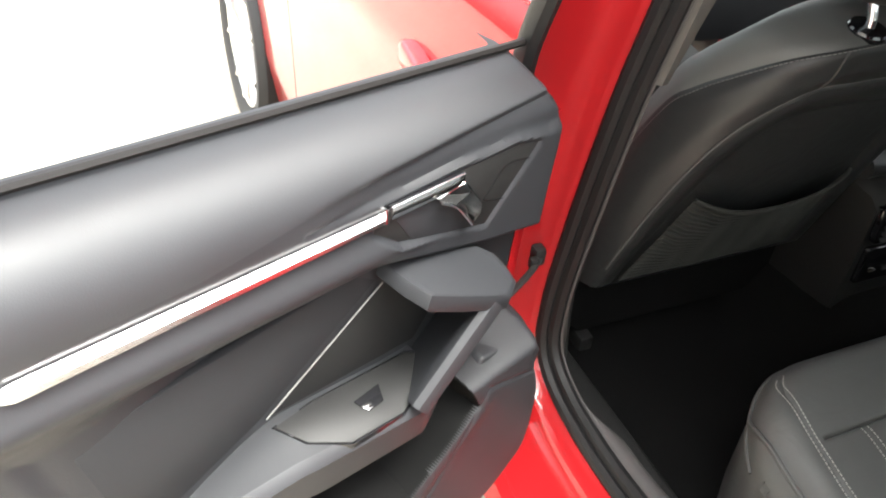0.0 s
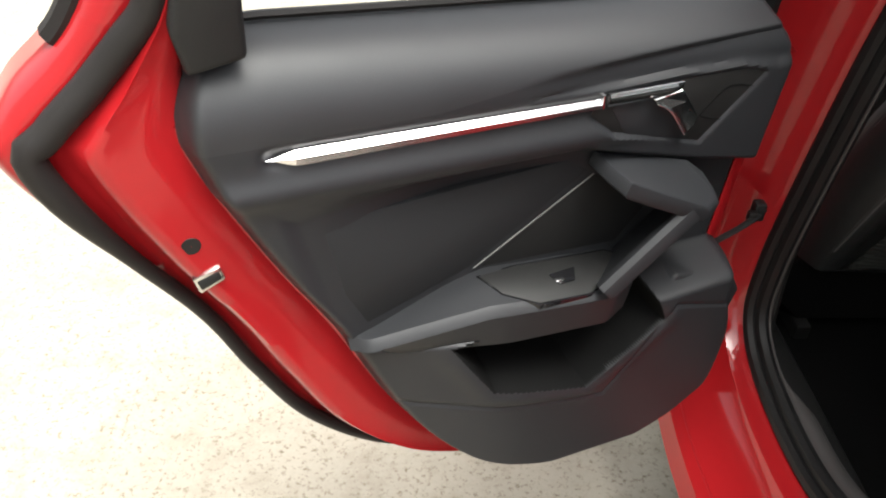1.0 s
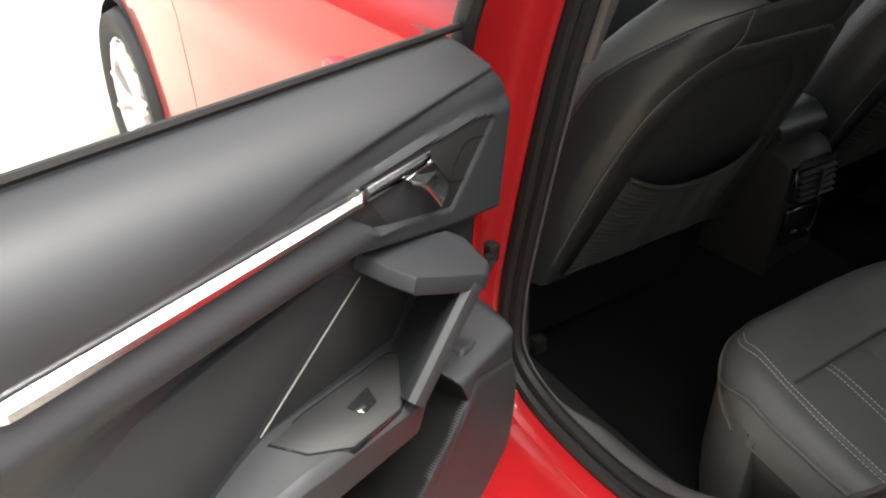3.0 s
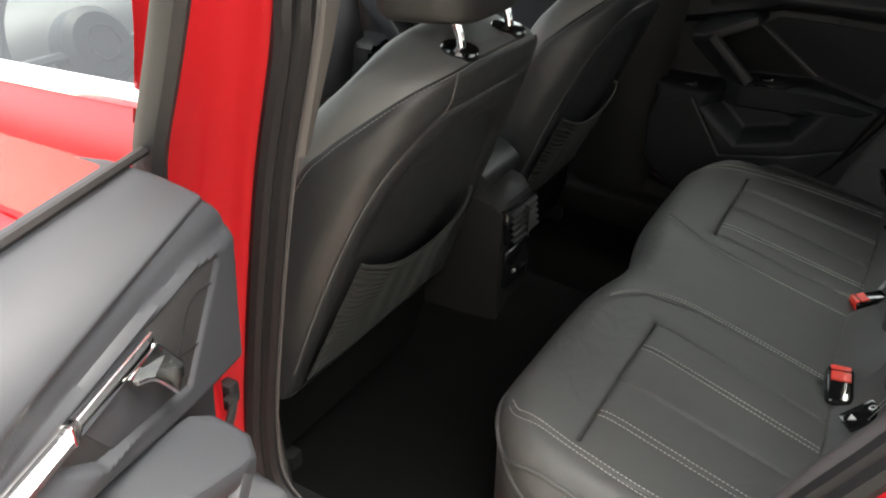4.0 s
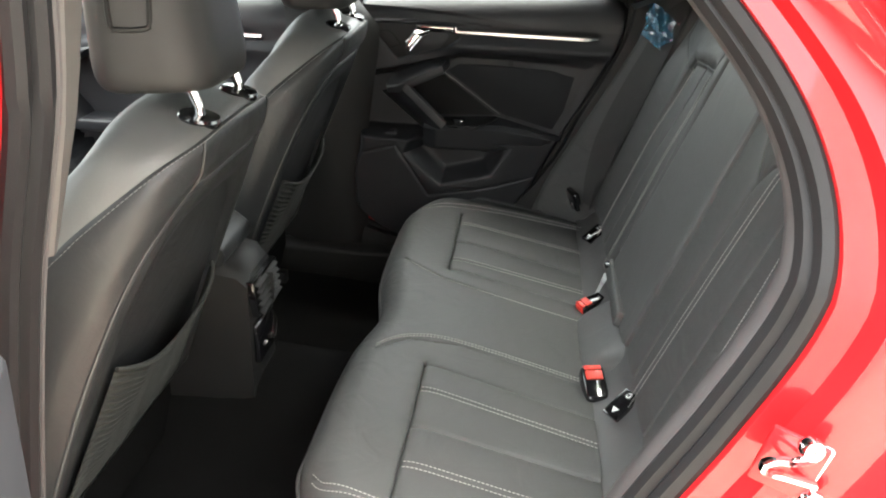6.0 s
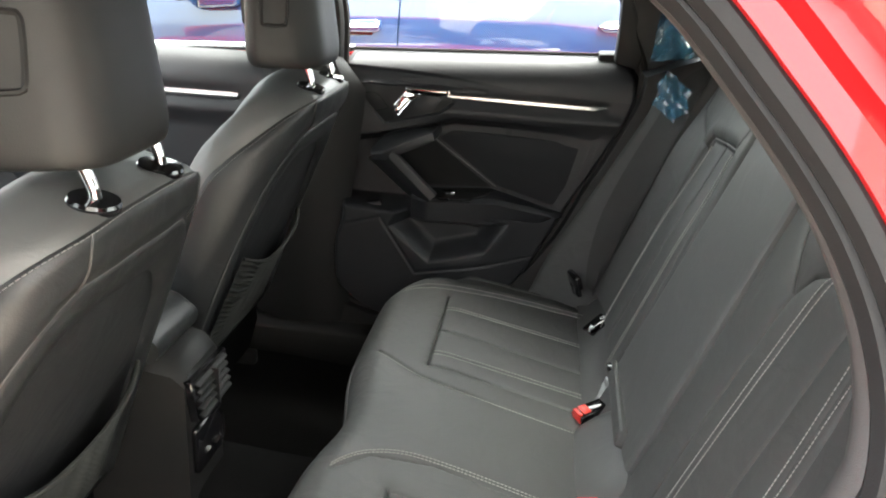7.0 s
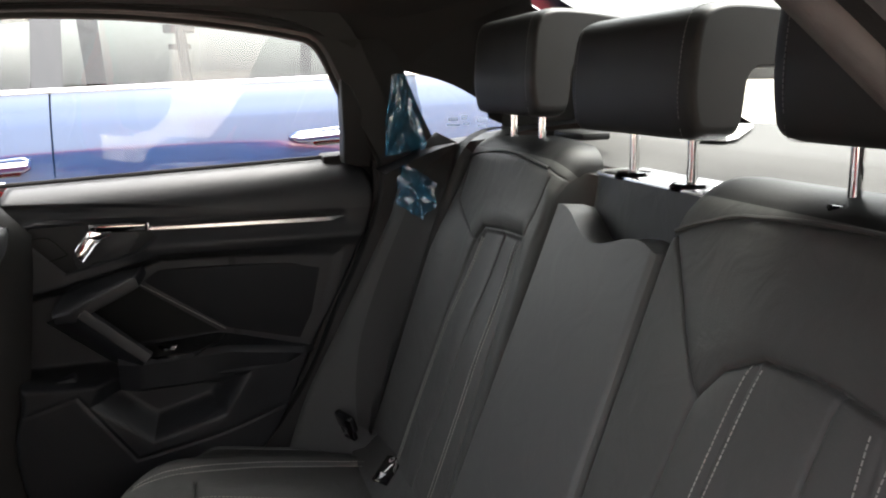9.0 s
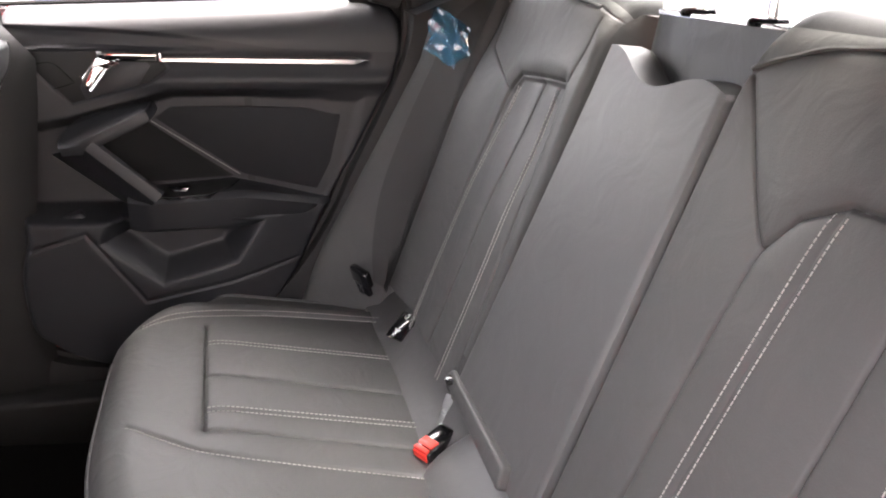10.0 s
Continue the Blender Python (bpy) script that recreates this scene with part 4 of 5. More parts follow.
def back_point(x, h, lift):
    """h: height on the face; above TOP it bends over to the rear."""
    x, h, lift = np.broadcast_arrays(np.asarray(x, float), np.asarray(h, float), np.asarray(lift, float))
    top, r = .985, .055
    hz = np.minimum(h, top)
    y, z = BK_Y - (hz - BK_Z) * BK_S, hz
    ang = np.clip((h - top) / r, 0, 1.30)
    a0 = math.atan2(BN[2], BN[1])
    cy, cz = BK_Y - (top - BK_Z) * BK_S - BN[1] * r, top - BN[2] * r
    over = h > top
    ny, nz = np.where(over, np.cos(a0 + ang), BN[1]), np.where(over, np.sin(a0 + ang), BN[2])
    flat = np.maximum(h - top - 1.30 * r, 0)
    y = np.where(over, cy + r * ny - flat * nz, y)
    z = np.where(over, cz + r * nz + flat * ny, z)
    return np.stack([x, y + ny * lift, z + nz * lift], -1)


# sewn insert of each backrest: its outline from the lower inner corner round, and the lines on it
BACK_LINES = {-1: dict(insert=[(-.200, .45), (-.202, .60), (-.210, .74), (-.220, .838), (-.246, .872), (-.286, .893), (-.350, .897), (-.418, .890), (-.440, .80), (-.455, .66), (-.46, .45)],
                       groove=[(-.368, .893), (-.362, .72), (-.352, .47)], sewn=[[(-.284, .886), (-.270, .76), (-.258, .62), (-.248, .47)], [(-.414, .880), (-.428, .72), (-.430, .47)]], gap=.0075, sink=(.0, .0),
                       wing=[(-.220, .840), (-.180, .885), (-.148, .925), (-.118, .962)], outside=[(-.44, .890), (-.53, .95), (-.56, .968)]),
              1: dict(insert=[(.212, .45), (.214, .60), (.222, .74), (.228, .893), (.236, .903), (.30, .900), (.378, .892), (.404, .868), (.428, .74), (.445, .56), (.45, .45)],
                      groove=[(.305, .893), (.315, .72), (.328, .47)], sewn=[[(.256, .890), (.246, .70), (.252, .47)], [(.382, .876), (.402, .72), (.420, .56), (.424, .47)]], gap=.0045, sink=(.009, .003),
                      wing=[(.405, .868), (.46, .885), (.535, .915), (.560, .985)], outside=[(.222, .905), (.212, .955), (.208, .985)])}


def back_seams(sg):
    ln = BACK_LINES[sg]
    return [(ln["insert"], .0036, .007), (ln["wing"], .0026, .004), (ln["outside"], .0026, .0035), (ln["groove"], .0034, .006),
            ([(sg * .108, .962), (sg * .16, .984), (sg * .22, .998), (sg * .36, 1.006), (sg * .50, 1.000), (sg * .60, .98)], .0022, .0022)] + [(q, .005, .0025) for q in ln["sewn"]]


def back_lift(x, h, sg, x0, x1):
    d = (.012 if sg > 0 else .002) * np.exp(-((np.abs(x) - .35) / .16) ** 2)
    d = d + .022 * ramp(np.abs(x), .44, .56) * ramp(h, .98, .80)
    ins = inside(x, h, BACK_LINES[sg]["insert"])
    deep, high = BACK_LINES[sg]["sink"]
    d = d - deep * ramp(ins, -.002, .009) * ramp(h, .70, .86) + high * np.exp(-((ins + .016) / .018) ** 2) * ramp(h, .80, .90)
    for line, wd, dp in back_seams(sg):
        d = d - crease(near_line(x, h, line), wd, dp * 1.15)
    t = np.clip(1 - (x1 - np.abs(x)) / .05, 0, 1)
    d = d - .05 * (1 - np.sqrt(np.maximum(1 - t * t, 0)))
    wide = .009 + .035 * ramp(h, .95, 1.02)
    t = np.clip(1 - (np.abs(x) - x0) / wide, 0, 1)
    return d - (.010 + .022 * ramp(h, .95, 1.02)) * (1 - np.sqrt(np.maximum(1 - t * t, 0)))


for sg, x0, x1 in ((-1, .105, .60), (1, .188, .60)):
    X, Hh = np.meshgrid(np.linspace(x0, x1, 400) * sg, np.concatenate([np.linspace(.492, .80, 130), np.linspace(.8015, 1.012, 150), np.linspace(1.015, 1.072, 26)]), indexing="ij")
    P = back_point(X, Hh, back_lift(X, Hh, sg, x0, x1))
    sh = Shape().grid(P[:, :278])
    low = P - BN * .09
    sh.grid([P[0], low[0]]).grid([P[-1], low[-1]]).grid([P[:, 0], low[:, 0]])
    Shape().grid(P[:, 277:]).make("backrest_cap", HARD, bench, "black plastic cap along the backrest's top")
    back = sh.make("backrest", LEATHER, bench, "black leather backrest with stitched insert")
    q = curve([(sg * max(.112, x0 + .006), .968 if sg < 0 else .992), (sg * .16, .984), (sg * .22, .998), (sg * .36, 1.006), (sg * .50, 1.000), (sg * .585, .985)][0 if sg < 0 else 2:], 60)
    Shape().tube(back_point(q[:, 0], q[:, 1], back_lift(q[:, 0], q[:, 1], sg, x0, x1) + .0015), .0022, 6).make("piping", LEATHER, back)
    for line in BACK_LINES[sg]["sewn"]:
        q = curve(line, 60)
        gap = BACK_LINES[sg]["gap"]
        for o in (-gap, gap):
            xx = q[:, 0] + o
            Shape().dashes(back_point(xx, q[:, 1], back_lift(xx, q[:, 1], sg, x0, x1) + .0008), BN, step=.0056, wide=.0011).make("stitching", THREAD, back, "pale sewn seam")["kind"] = "stuff"

Shape().grid([[(x, y, z + .004 * math.sin(40 * x) * math.sin(300 * z)) for y, z in ((-.590, .40), (-.600, .430), (-.622, .441), (-.636, .454), (-.652, .470), (-.675, .52))] for x in np.linspace(-.66, .66, 60)]).make("filler_strip", LEATHER_TOP, bench, "leather strip between cushion and backrests")

# folding centre arm rest between the backrests
def arm_face(p, q, d):
    return tuple(back_point(p, q, d))


X, Hh = np.meshgrid(np.linspace(-.64, .64, 12), np.linspace(.40, .965, 8), indexing="ij")
Shape().grid(back_point(X, Hh, -.085)).make("back_board", HARD, bench)
X, Hh = np.meshgrid(np.linspace(0, 1, 50), np.linspace(0, 1, 70), indexing="ij")
hb = .490 + .455 * Hh + .010 * np.sin(X * 9.0) * ramp(Hh, .9, 1.0) + .014 * ramp(X, .62, 1.0) * ramp(Hh, .9, 1)
xb = -.1035 + X * (.2815 - .040 * Hh)
e = np.minimum(np.minimum(X, 1 - X) * .25, np.minimum(Hh + .04, 1 - Hh) * .45)
lf = .004 + .012 * X - .03 * (1 - ramp(e, 0, .008)) ** 2
P = back_point(xb, hb, lf)
sh = Shape().grid(P)
low = P - BN * .05
sh.grid([P[0], low[0]]).grid([P[-1], low[-1]]).grid([P[:, -1], low[:, -1]]).grid([P[:, 0], low[:, 0]])
sh.make("centre_arm_rest", LEATHER_TOP, bench, "folded-up black leather centre arm rest")
Shape().grid([[(x, -.800 - .050 * t - .006 * math.sin(math.pi * t) - e, .775 + .225 * t) for t in np.linspace(0, 1, 10)] for x, e in [(-.24, 0), (-.1, 0), (.04, 0), (.10, .001), (.120, .006), (.129, .016), (.132, .030), (.132, .075)]]).make("centre_back", SEAT_BACK, bench)
Shape().prism([(-.040, .488), (.185, .495), (.200, .508), (.187, .520), (-.032, .514)], .002, .020, arm_face, .005, 3).make("arm_rest_edge", LEATHER, bench, "padded lower edge of the arm rest")
Shape().prism([(-.118, .0), (.115, .0), (.135, .02), (.125, .075), (-.11, .075), (-.13, .05)], 0, .005, lambda p, q, d: (p, -.850 - q, .999 + d), .002).make("headrest_plate", ALU, bench, "bright plate under the middle headrest")
Shape().grid([[(x, y, .992) for x in np.linspace(-.60, .62, 6)] for y in (-.875, -.98)]).make("backrest_top", HARD, bench)


def headrest(cx, y, z0, z1, width, posts, material_label):
    prof = curve([(.0, .012), (.008, .001), (.046, .0), (.055, .010), (.060, .050), (.068, .064), (.080, .068), (.150, .070), (.168, .082), (.166, .104), (.145, .121), (.060, .130), (.020, .127), (.003, .110), (-.004, .05)], 90, closed=True)
    k = (z1 - z0) / .130
    rings = []
    n = 40
    for i in range(n):
        t = math.sin((-1 + 2 * i / (n - 1)) * math.pi / 2)
        sq = (1 - abs(t) ** 12) ** .5 if abs(t) < 1 else 0.0
        ctr = np.array([.05, .085])
        sc = .84 + .16 * sq
        rings.append([(cx + t * width / 2, y - (ctr[0] + (p - ctr[0]) * sc), z0 + k * (ctr[1] + (q - ctr[1]) * sc)) for p, q in prof])
    sh = Shape().grid(rings, close_b=True)
    sh.cap(rings[0]).cap(rings[-1])
    hr = sh.make("headrest", HEADREST, bench, material_label, angle=60)
    for s in (-1, 1):
        xs = cx + s * width * .425
        t2 = Shape()
        grow = .84 + .16 * (1 - .85 ** 12) ** .5 + .012
        ring = [(xs, y - (.05 + (p - .05) * grow), z0 + k * (.085 + (q - .085) * grow)) for p, q in prof]
        t2.dashes(np.array(ring), (s, 0, 0), step=.0048, size=.0034, wide=.0009, high=.0006)
        t2.make("stitching", DIM_THREAD, hr)["kind"] = "stuff"
    for px in posts:
        Shape().tube([(px, y - .044, z0 - .055), (px, y - .044, z0 + .01)], .0058, 12).make("post", CHROME, hr, "chrome headrest post")
        Shape().lathe([(.023, 0), (.024, .004), (.020, .008), (.010, .009), (.005, .0092)], (px, y - .044, z0 - .056), (0, 0, 1), 20).make("post_collar", GLOSS_BLACK, hr)
    return hr


headrest(.40, -.826, 1.066, 1.218, .265, (.456, .338), "black leather rear headrest")
headrest(.006, -.826, 1.056, 1.188, .270, (.056, -.066), "black leather middle headrest, folded low")
headrest(-.372, -.826, 1.064, 1.218, .265, (-.292, -.432), "black leather rear headrest")
# buckles, mount covers and the pad between them
# pillow between the buckles, swelling out of the strip
P = []
for t in np.linspace(0, 1, 30):
    x = -.118 + .243 * t
    end = math.sqrt(max(1 - abs(2 * t - 1) ** 5, 0))
    P.append([(x, -.640 + .068 * end * math.cos(a), .07 + .6 * (.640 - .068 * end * math.cos(a)) - .006 + .024 * end * math.sin(a) ** .7) for a in np.linspace(0, math.pi, 20)])
Shape().grid(P).make("bolster_pad", LEATHER_TOP, bench, "leather pillow between the buckles")


def buckle(at, turn, k=1.0):
    b = thing("belt_buckle", at, "black seat belt buckle with a red push button", "belt buckle", group="belt buckles")
    m = Matrix.Translation(at) @ turn

    def loc(p):
        return tuple(m @ Vector(p))
    for name, at_p, size, r, mat in (("housing", (0, -.004, -.004), (.046, .078, .034), .008, GLOSS_BLACK), ("push_button", (0, .012, .0130), (.034, .020, .006), .002, BUCKLE_RED),
                                     ("button_lip", (0, .0295, .0110), (.034, .010, .008), .002, BUCKLE_RED), ("button_face", (0, .0350, .0), (.034, .004, .016), .001, BUCKLE_RED)):
        Shape().box(loc([c * k for c in at_p]), [c * k for c in size], r * k, turn, 3).make(name, mat, b, "red push button" if name == "push_button" else "")
    return b


buckle((-.156, -.602, .445), pose(0, 0, 0, 24, 0, -78), .86)
buckle((.140, -.612, .442), pose(0, 0, 0, -14, 0, 30), .74)
tg = thing("belt_tongue", (.165, -.632, .46), "bright steel seat belt tongue tucked beside the arm rest", "belt tongue")
Shape().prism([(-.005, -.022), (.005, -.022), (.006, .0), (.009, .010), (.009, .024), (-.009, .024), (-.009, .010), (-.006, 0)], 0, .003, lambda p, q, d: (.168 + p * .5 + d, -.632 - q * .35 + p * .5, .474 + q), .001).make("plate", CHROME, tg)
Shape().box((.176, -.646, .507), (.024, .012, .026), .004, pose(0, 0, 0, -20, 0, 30)).make("grip", GLOSS_BLACK, tg)
Shape().grid([[(.176 + .010 * c, -.648 - .012 * t, .515 + .034 * t) for c in (-1, 0, 1)] for t in (0, .5, 1)]).make("strap", WEB, tg)
for x, y, z in ((-.244, -.638, .467), (.455, -.635, .465)):
    iso = thing("seat_mount_cover", (x, y, z), "small black child seat mount cover with pale symbol", "mount cover", group="mount covers")
    tr = pose(0, 0, 0, -31, 0, 36)
    m = Matrix.Translation((x, y, z)) @ tr
    Shape().box((x, y, z), (.034, .054, .008), .003, tr).make("frame", GLOSS_BLACK, iso)
    Shape().prism([(-.006, .010), (.006, .010), (.0, .020)], .003, .0062, lambda p, q, d, m=m: tuple(m @ Vector((p, q, d))), .0006).make("symbol_triangle", WHITE, iso)
    Shape().lathe([(.0035, 0), (.006, .001), (.0035, .0015)], tuple(m @ Vector((0, -.018, .0048))), (0, .5, .86), 12).make("symbol_ring", WHITE, iso)

# ---------- front seats ----------
def seat_y(z):
    """The rear face of a front backrest."""
    return .03 - .40 * (z - .625)




# half outlines of a front backrest from the top's middle to the lower outer corner: across, height, distance before the rear plane
SEAT_LINES = [
    ("recess_in", [(0, .806, 0.012), (.06, .806, 0.012), (.096, .799, 0.012), (.129, .772, 0.014), (.151, .734, 0.016), (.165, .686, 0.018), (.175, .60, 0.020), (.183, .50, 0.020), (.188, .40, 0.018)]),
    ("recess_lip", [(0, .812, 0.008), (.06, .812, 0.008), (.100, .805, 0.008), (.134, .777, 0.010), (.157, .738, 0.012), (.171, .688, 0.014), (.181, .60, 0.016), (.189, .50, 0.016), (.194, .40, 0.014)]),
    ("recess_out", [(0, .817, .003), (.06, .817, .003), (.102, .810, .003), (.138, .781, .005), (.161, .741, .007), (.175, .690, .009), (.185, .60, .011), (.193, .50, .011), (.198, .40, .009)]),
    ("border", [(0, .845, -.007), (.06, .844, -.007), (.110, .838, -.004), (.150, .808, 0), (.177, .765, .004), (.194, .706, .008), (.205, .61, .010), (.213, .50, .009), (.218, .40, .006)]),
    ("pipe_in", [(0, .864, -.007), (.06, .863, -.007), (.114, .858, -.003), (.158, .827, .002), (.188, .782, .008), (.208, .717, .011), (.220, .62, .013), (.228, .50, .010), (.233, .40, .006)]),
    ("pipe", [(0, .867, -.003), (.06, .866, -.003), (.115, .861, .001), (.160, .830, .006), (.191, .784, .012), (.211, .719, .015), (.223, .62, .017), (.231, .50, .014), (.236, .40, .010)]),
    ("pipe_out", [(0, .870, -.007), (.06, .869, -.007), (.116, .864, -.003), (.162, .832, .003), (.194, .786, .010), (.214, .720, .014), (.226, .62, .017), (.234, .50, .014), (.239, .40, .010)]),
    ("band", [(0, .892, -.012), (.06, .891, -.012), (.118, .885, -.008), (.170, .855, .006), (.205, .812, .022), (.228, .755, .038), (.241, .68, .048), (.250, .55, .052), (.254, .40, .045)]),
    ("band_top", [(0, .918, -.008), (.06, .917, -.008), (.117, .911, -.004), (.170, .886, .016), (.206, .848, .040), (.231, .802, .066), (.245, .745, .082), (.254, .60, .092), (.257, .40, .085)]),
    ("seam_in", [(0, .929, .000), (.06, .928, .000), (.116, .922, .002), (.166, .900, .026), (.202, .864, .055), (.228, .826, .082), (.243, .778, .101), (.252, .62, .116), (.255, .40, .110)]),
    ("seam", [(0, .930, .005), (.06, .929, .005), (.115, .923, .007), (.165, .901, .031), (.200, .866, .061), (.225, .830, .088), (.240, .784, .108), (.248, .62, .125), (.251, .40, .120)]),
    ("deck", [(0, .936, .012), (.06, .935, .012), (.115, .929, .014), (.164, .909, .038), (.199, .877, .067), (.224, .841, .094), (.239, .792, .113), (.248, .62, .131), (.251, .40, .126)]),
    ("deck_mid", [(0, .946, .060), (.06, .945, .060), (.115, .938, .060), (.162, .922, .068), (.195, .896, .085), (.217, .862, .106), (.231, .81, .124), (.243, .63, .140), (.247, .40, .136)]),
    ("deck_front", [(0, .953, .108), (.06, .951, .107), (.113, .943, .104), (.158, .930, .098), (.188, .910, .100), (.207, .876, .118), (.222, .825, .134), (.236, .64, .150), (.240, .40, .148)]),
    ("front", [(0, .940, .126), (.058, .938, .125), (.108, .930, .122), (.150, .917, .116), (.178, .897, .118), (.196, .862, .134), (.21, .81, .148), (.222, .63, .162), (.226, .40, .160)]),
    ("front_low", [(0, .86, .142), (.050, .86, .142), (.09, .855, .14), (.12, .845, .136), (.14, .83, .136), (.15, .79, .146), (.16, .74, .15), (.17, .58, .152), (.17, .40, .150)]),
    ("front_mid", [(0, .62, .130), (.012, .62, .130), (.024, .618, .13), (.032, .61, .13), (.038, .60, .13), (.042, .58, .13), (.046, .56, .13), (.05, .50, .13), (.05, .40, .13)]),
]


def front_seat(cx, sg, label):
    seat = thing("front_seat", (cx, .25, .20), label, "car seat", group="front seats")
    n = 90
    lines = {}
    for name, half in SEAT_LINES:
        pts = [(-a, z, f) for a, z, f in half[:0:-1]] + list(half)
        lines[name] = curve(pts, 2 * n + 1)

    def laid(name):
        return np.array([(cx + a, seat_y(z) + f, z) for a, z, f in lines[name]])
    order = [k for k, _ in SEAT_LINES]
    cut = order.index("seam")

    def loft(names, steps):
        """Rows through the named lines, bent smoothly between them."""
        rows = np.array([laid(k) for k in names])
        cols = [curve(rows[:, j], steps) for j in range(rows.shape[1])]
        return np.array(cols).transpose(1, 0, 2)
    leather = Shape().grid([laid(k) for k in order[:4]]).grid(loft(order[3:5], 4)).grid([laid(k) for k in order[4:7]]).grid(loft(order[6:10], 26)).grid([laid(k) for k in order[9:11]])
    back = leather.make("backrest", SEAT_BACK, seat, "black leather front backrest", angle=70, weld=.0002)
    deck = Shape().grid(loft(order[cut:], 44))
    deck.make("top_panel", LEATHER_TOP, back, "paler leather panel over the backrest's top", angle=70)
    # sunk board behind the pocket
    X, T = np.meshgrid(np.linspace(-1, 1, 24), np.linspace(0, 1, 24), indexing="ij")
    z = .385 + .432 * T
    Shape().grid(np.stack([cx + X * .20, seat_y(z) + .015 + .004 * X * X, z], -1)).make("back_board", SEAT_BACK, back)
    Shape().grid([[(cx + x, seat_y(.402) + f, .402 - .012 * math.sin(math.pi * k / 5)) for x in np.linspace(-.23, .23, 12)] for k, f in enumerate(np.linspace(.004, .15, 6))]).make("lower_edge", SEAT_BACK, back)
    # sewn threads along the deck's edge, and the short seams across the shoulder band
    k0, k1 = int(2 * n * .20), int(2 * n * .80)
    Shape().dashes(laid("seam_in")[k0:k1] + np.array([0, -.0012, .0004]), (0, -.9, .4), wide=.0012).make("stitching", DIM_THREAD, back)["kind"] = "stuff"
    Shape().tube(laid("pipe")[8:-8:2] + np.array([0, -.0008, .0002]), .0019, 6).make("piping", LEATHER_TOP, back, "raised sewn piping")
    for s in (-1, 1):
        pair = []
        for name in ("seam_in", "band_top", "band", "pipe_out"):
            row = laid(name)
            j = int(np.argmin(np.abs(row[n - 30:n + 31, 0] - cx - s * .115))) + n - 30
            pair.append(row[j] + np.array([0, -.0007, .0002]))
        Shape().tube(curve(pair, 20), .0016, 5).make("shoulder_seam", SEAT_BACK, back)
    # elastic pocket, drawn into wavy ribs
    X, T = np.meshgrid(np.linspace(-1, 1, 90), np.linspace(0, 1, 260), indexing="ij")
    topz = .632 - .042 * (1 - X ** 2)
    z = .405 + (topz - .405) * T
    xx = X * (.160 + .030 * (1 - T))
    rib = np.sin(T * 130 + 1.6 * np.sin(X * 8) + .9 * np.sin(X * 19 + T * 7))
    y = seat_y(z) + .008 - .026 * (1 - X ** 4) * T + .0030 * rib * np.clip((1 - np.abs(X)) * 9, 0, 1) + .0006 * np.sin(X * 160)
    pk = Shape().grid(np.stack([cx + xx, y, z], -1)).make("net_pocket", NET, seat, "grey elastic net pocket on the seat back", angle=180)
    Shape().tube([(cx + a * .161, seat_y(.632 - .042 * (1 - a * a)) + .005 - .026 * (1 - a ** 4), .633 - .042 * (1 - a * a)) for a in np.linspace(-1, 1, 24)], .0035, 6).make("net_hem", NET, pk)
    # cushion and rails
    cu = []
    for y in np.linspace(.17, .60, 24):
        e = min(y - .17, .60 - y)
        rr = .05 * (1 - ramp(e, 0, .06)) ** 2
        ztop = .375 + .11 * (y - .03)
        cu.append([(cx + x, y, zz2) for x, zz2 in ((-.26 + rr, .25), (-.265, .30), (-.26, ztop + .035 - rr), (-.235, ztop + .055 - rr), (-.19, ztop + .03 - rr), (0, ztop + .022 - rr), (.19, ztop + .03 - rr), (.235, ztop + .055 - rr), (.26, ztop + .035 - rr), (.265, .30), (.26 - rr, .25))])
    Shape().grid(cu, close_b=True).cap(cu[0]).cap(cu[-1]).make("seat_cushion", CARPET, seat)
    for s in (-1, 1):
        Shape().box((cx + s * .20, .36, .225), (.03, .42, .04), .006).make("seat_rail", HARD, seat)
    # headrest
    hb = []
    n = 44

    def rest_half(v):
        """Half width over the depth (-1 rear, 1 front): a narrow back, flaring sides."""
        return np.interp(v, (-1, -.45, .5, .8, 1), (.080, .100, .128, .130, .122))

    def rest_y(v, t):
        return -.022 + .0175 * t + v * (.070 - .0175 * t)
    for i in range(n):
        t = .5 - .5 * math.cos(math.pi * i / (n - 1))
        e = (1 - abs(2 * t - 1) ** 7) ** .45
        ring = []
        for a in np.linspace(0, 2 * math.pi, 128, endpoint=False):
            v = -math.copysign(abs(math.sin(a)) ** .55, math.sin(a)) * (.74 + .26 * e)
            x = rest_half(v) * (1 - .10 * t) * (.80 + .20 * e) * math.copysign(abs(math.cos(a)) ** .34, math.cos(a))
            ring.append((cx + x, rest_y(v, t), 0.970 + .243 * t))
        hb.append(ring)
    hr = Shape().grid(hb, close_b=True).cap(hb[0]).cap(hb[-1]).make("headrest", HEADREST, seat, "large black leather headrest", angle=50)
    pth = curve([(-.019, 1.052), (-.019, 1.104), (-.012, 1.112), (.012, 1.112), (.019, 1.104), (.019, 1.052), (.012, 1.045), (-.012, 1.045)], 40, closed=True)

    def on_side(a, z, out):
        t = (z - .970) / .243
        y = -.014 + a
        v = (y + .022 - .0175 * t) / (.070 - .0175 * t)
        return (cx - float(rest_half(v)) * (1 - .10 * t) * (1 - v * v * .22 * .25) - out, y, z)
    Shape().tube([on_side(a, z, .0005) for a, z in pth], .0032, 6, closed=True).make("adjuster_frame", HARD, hr)
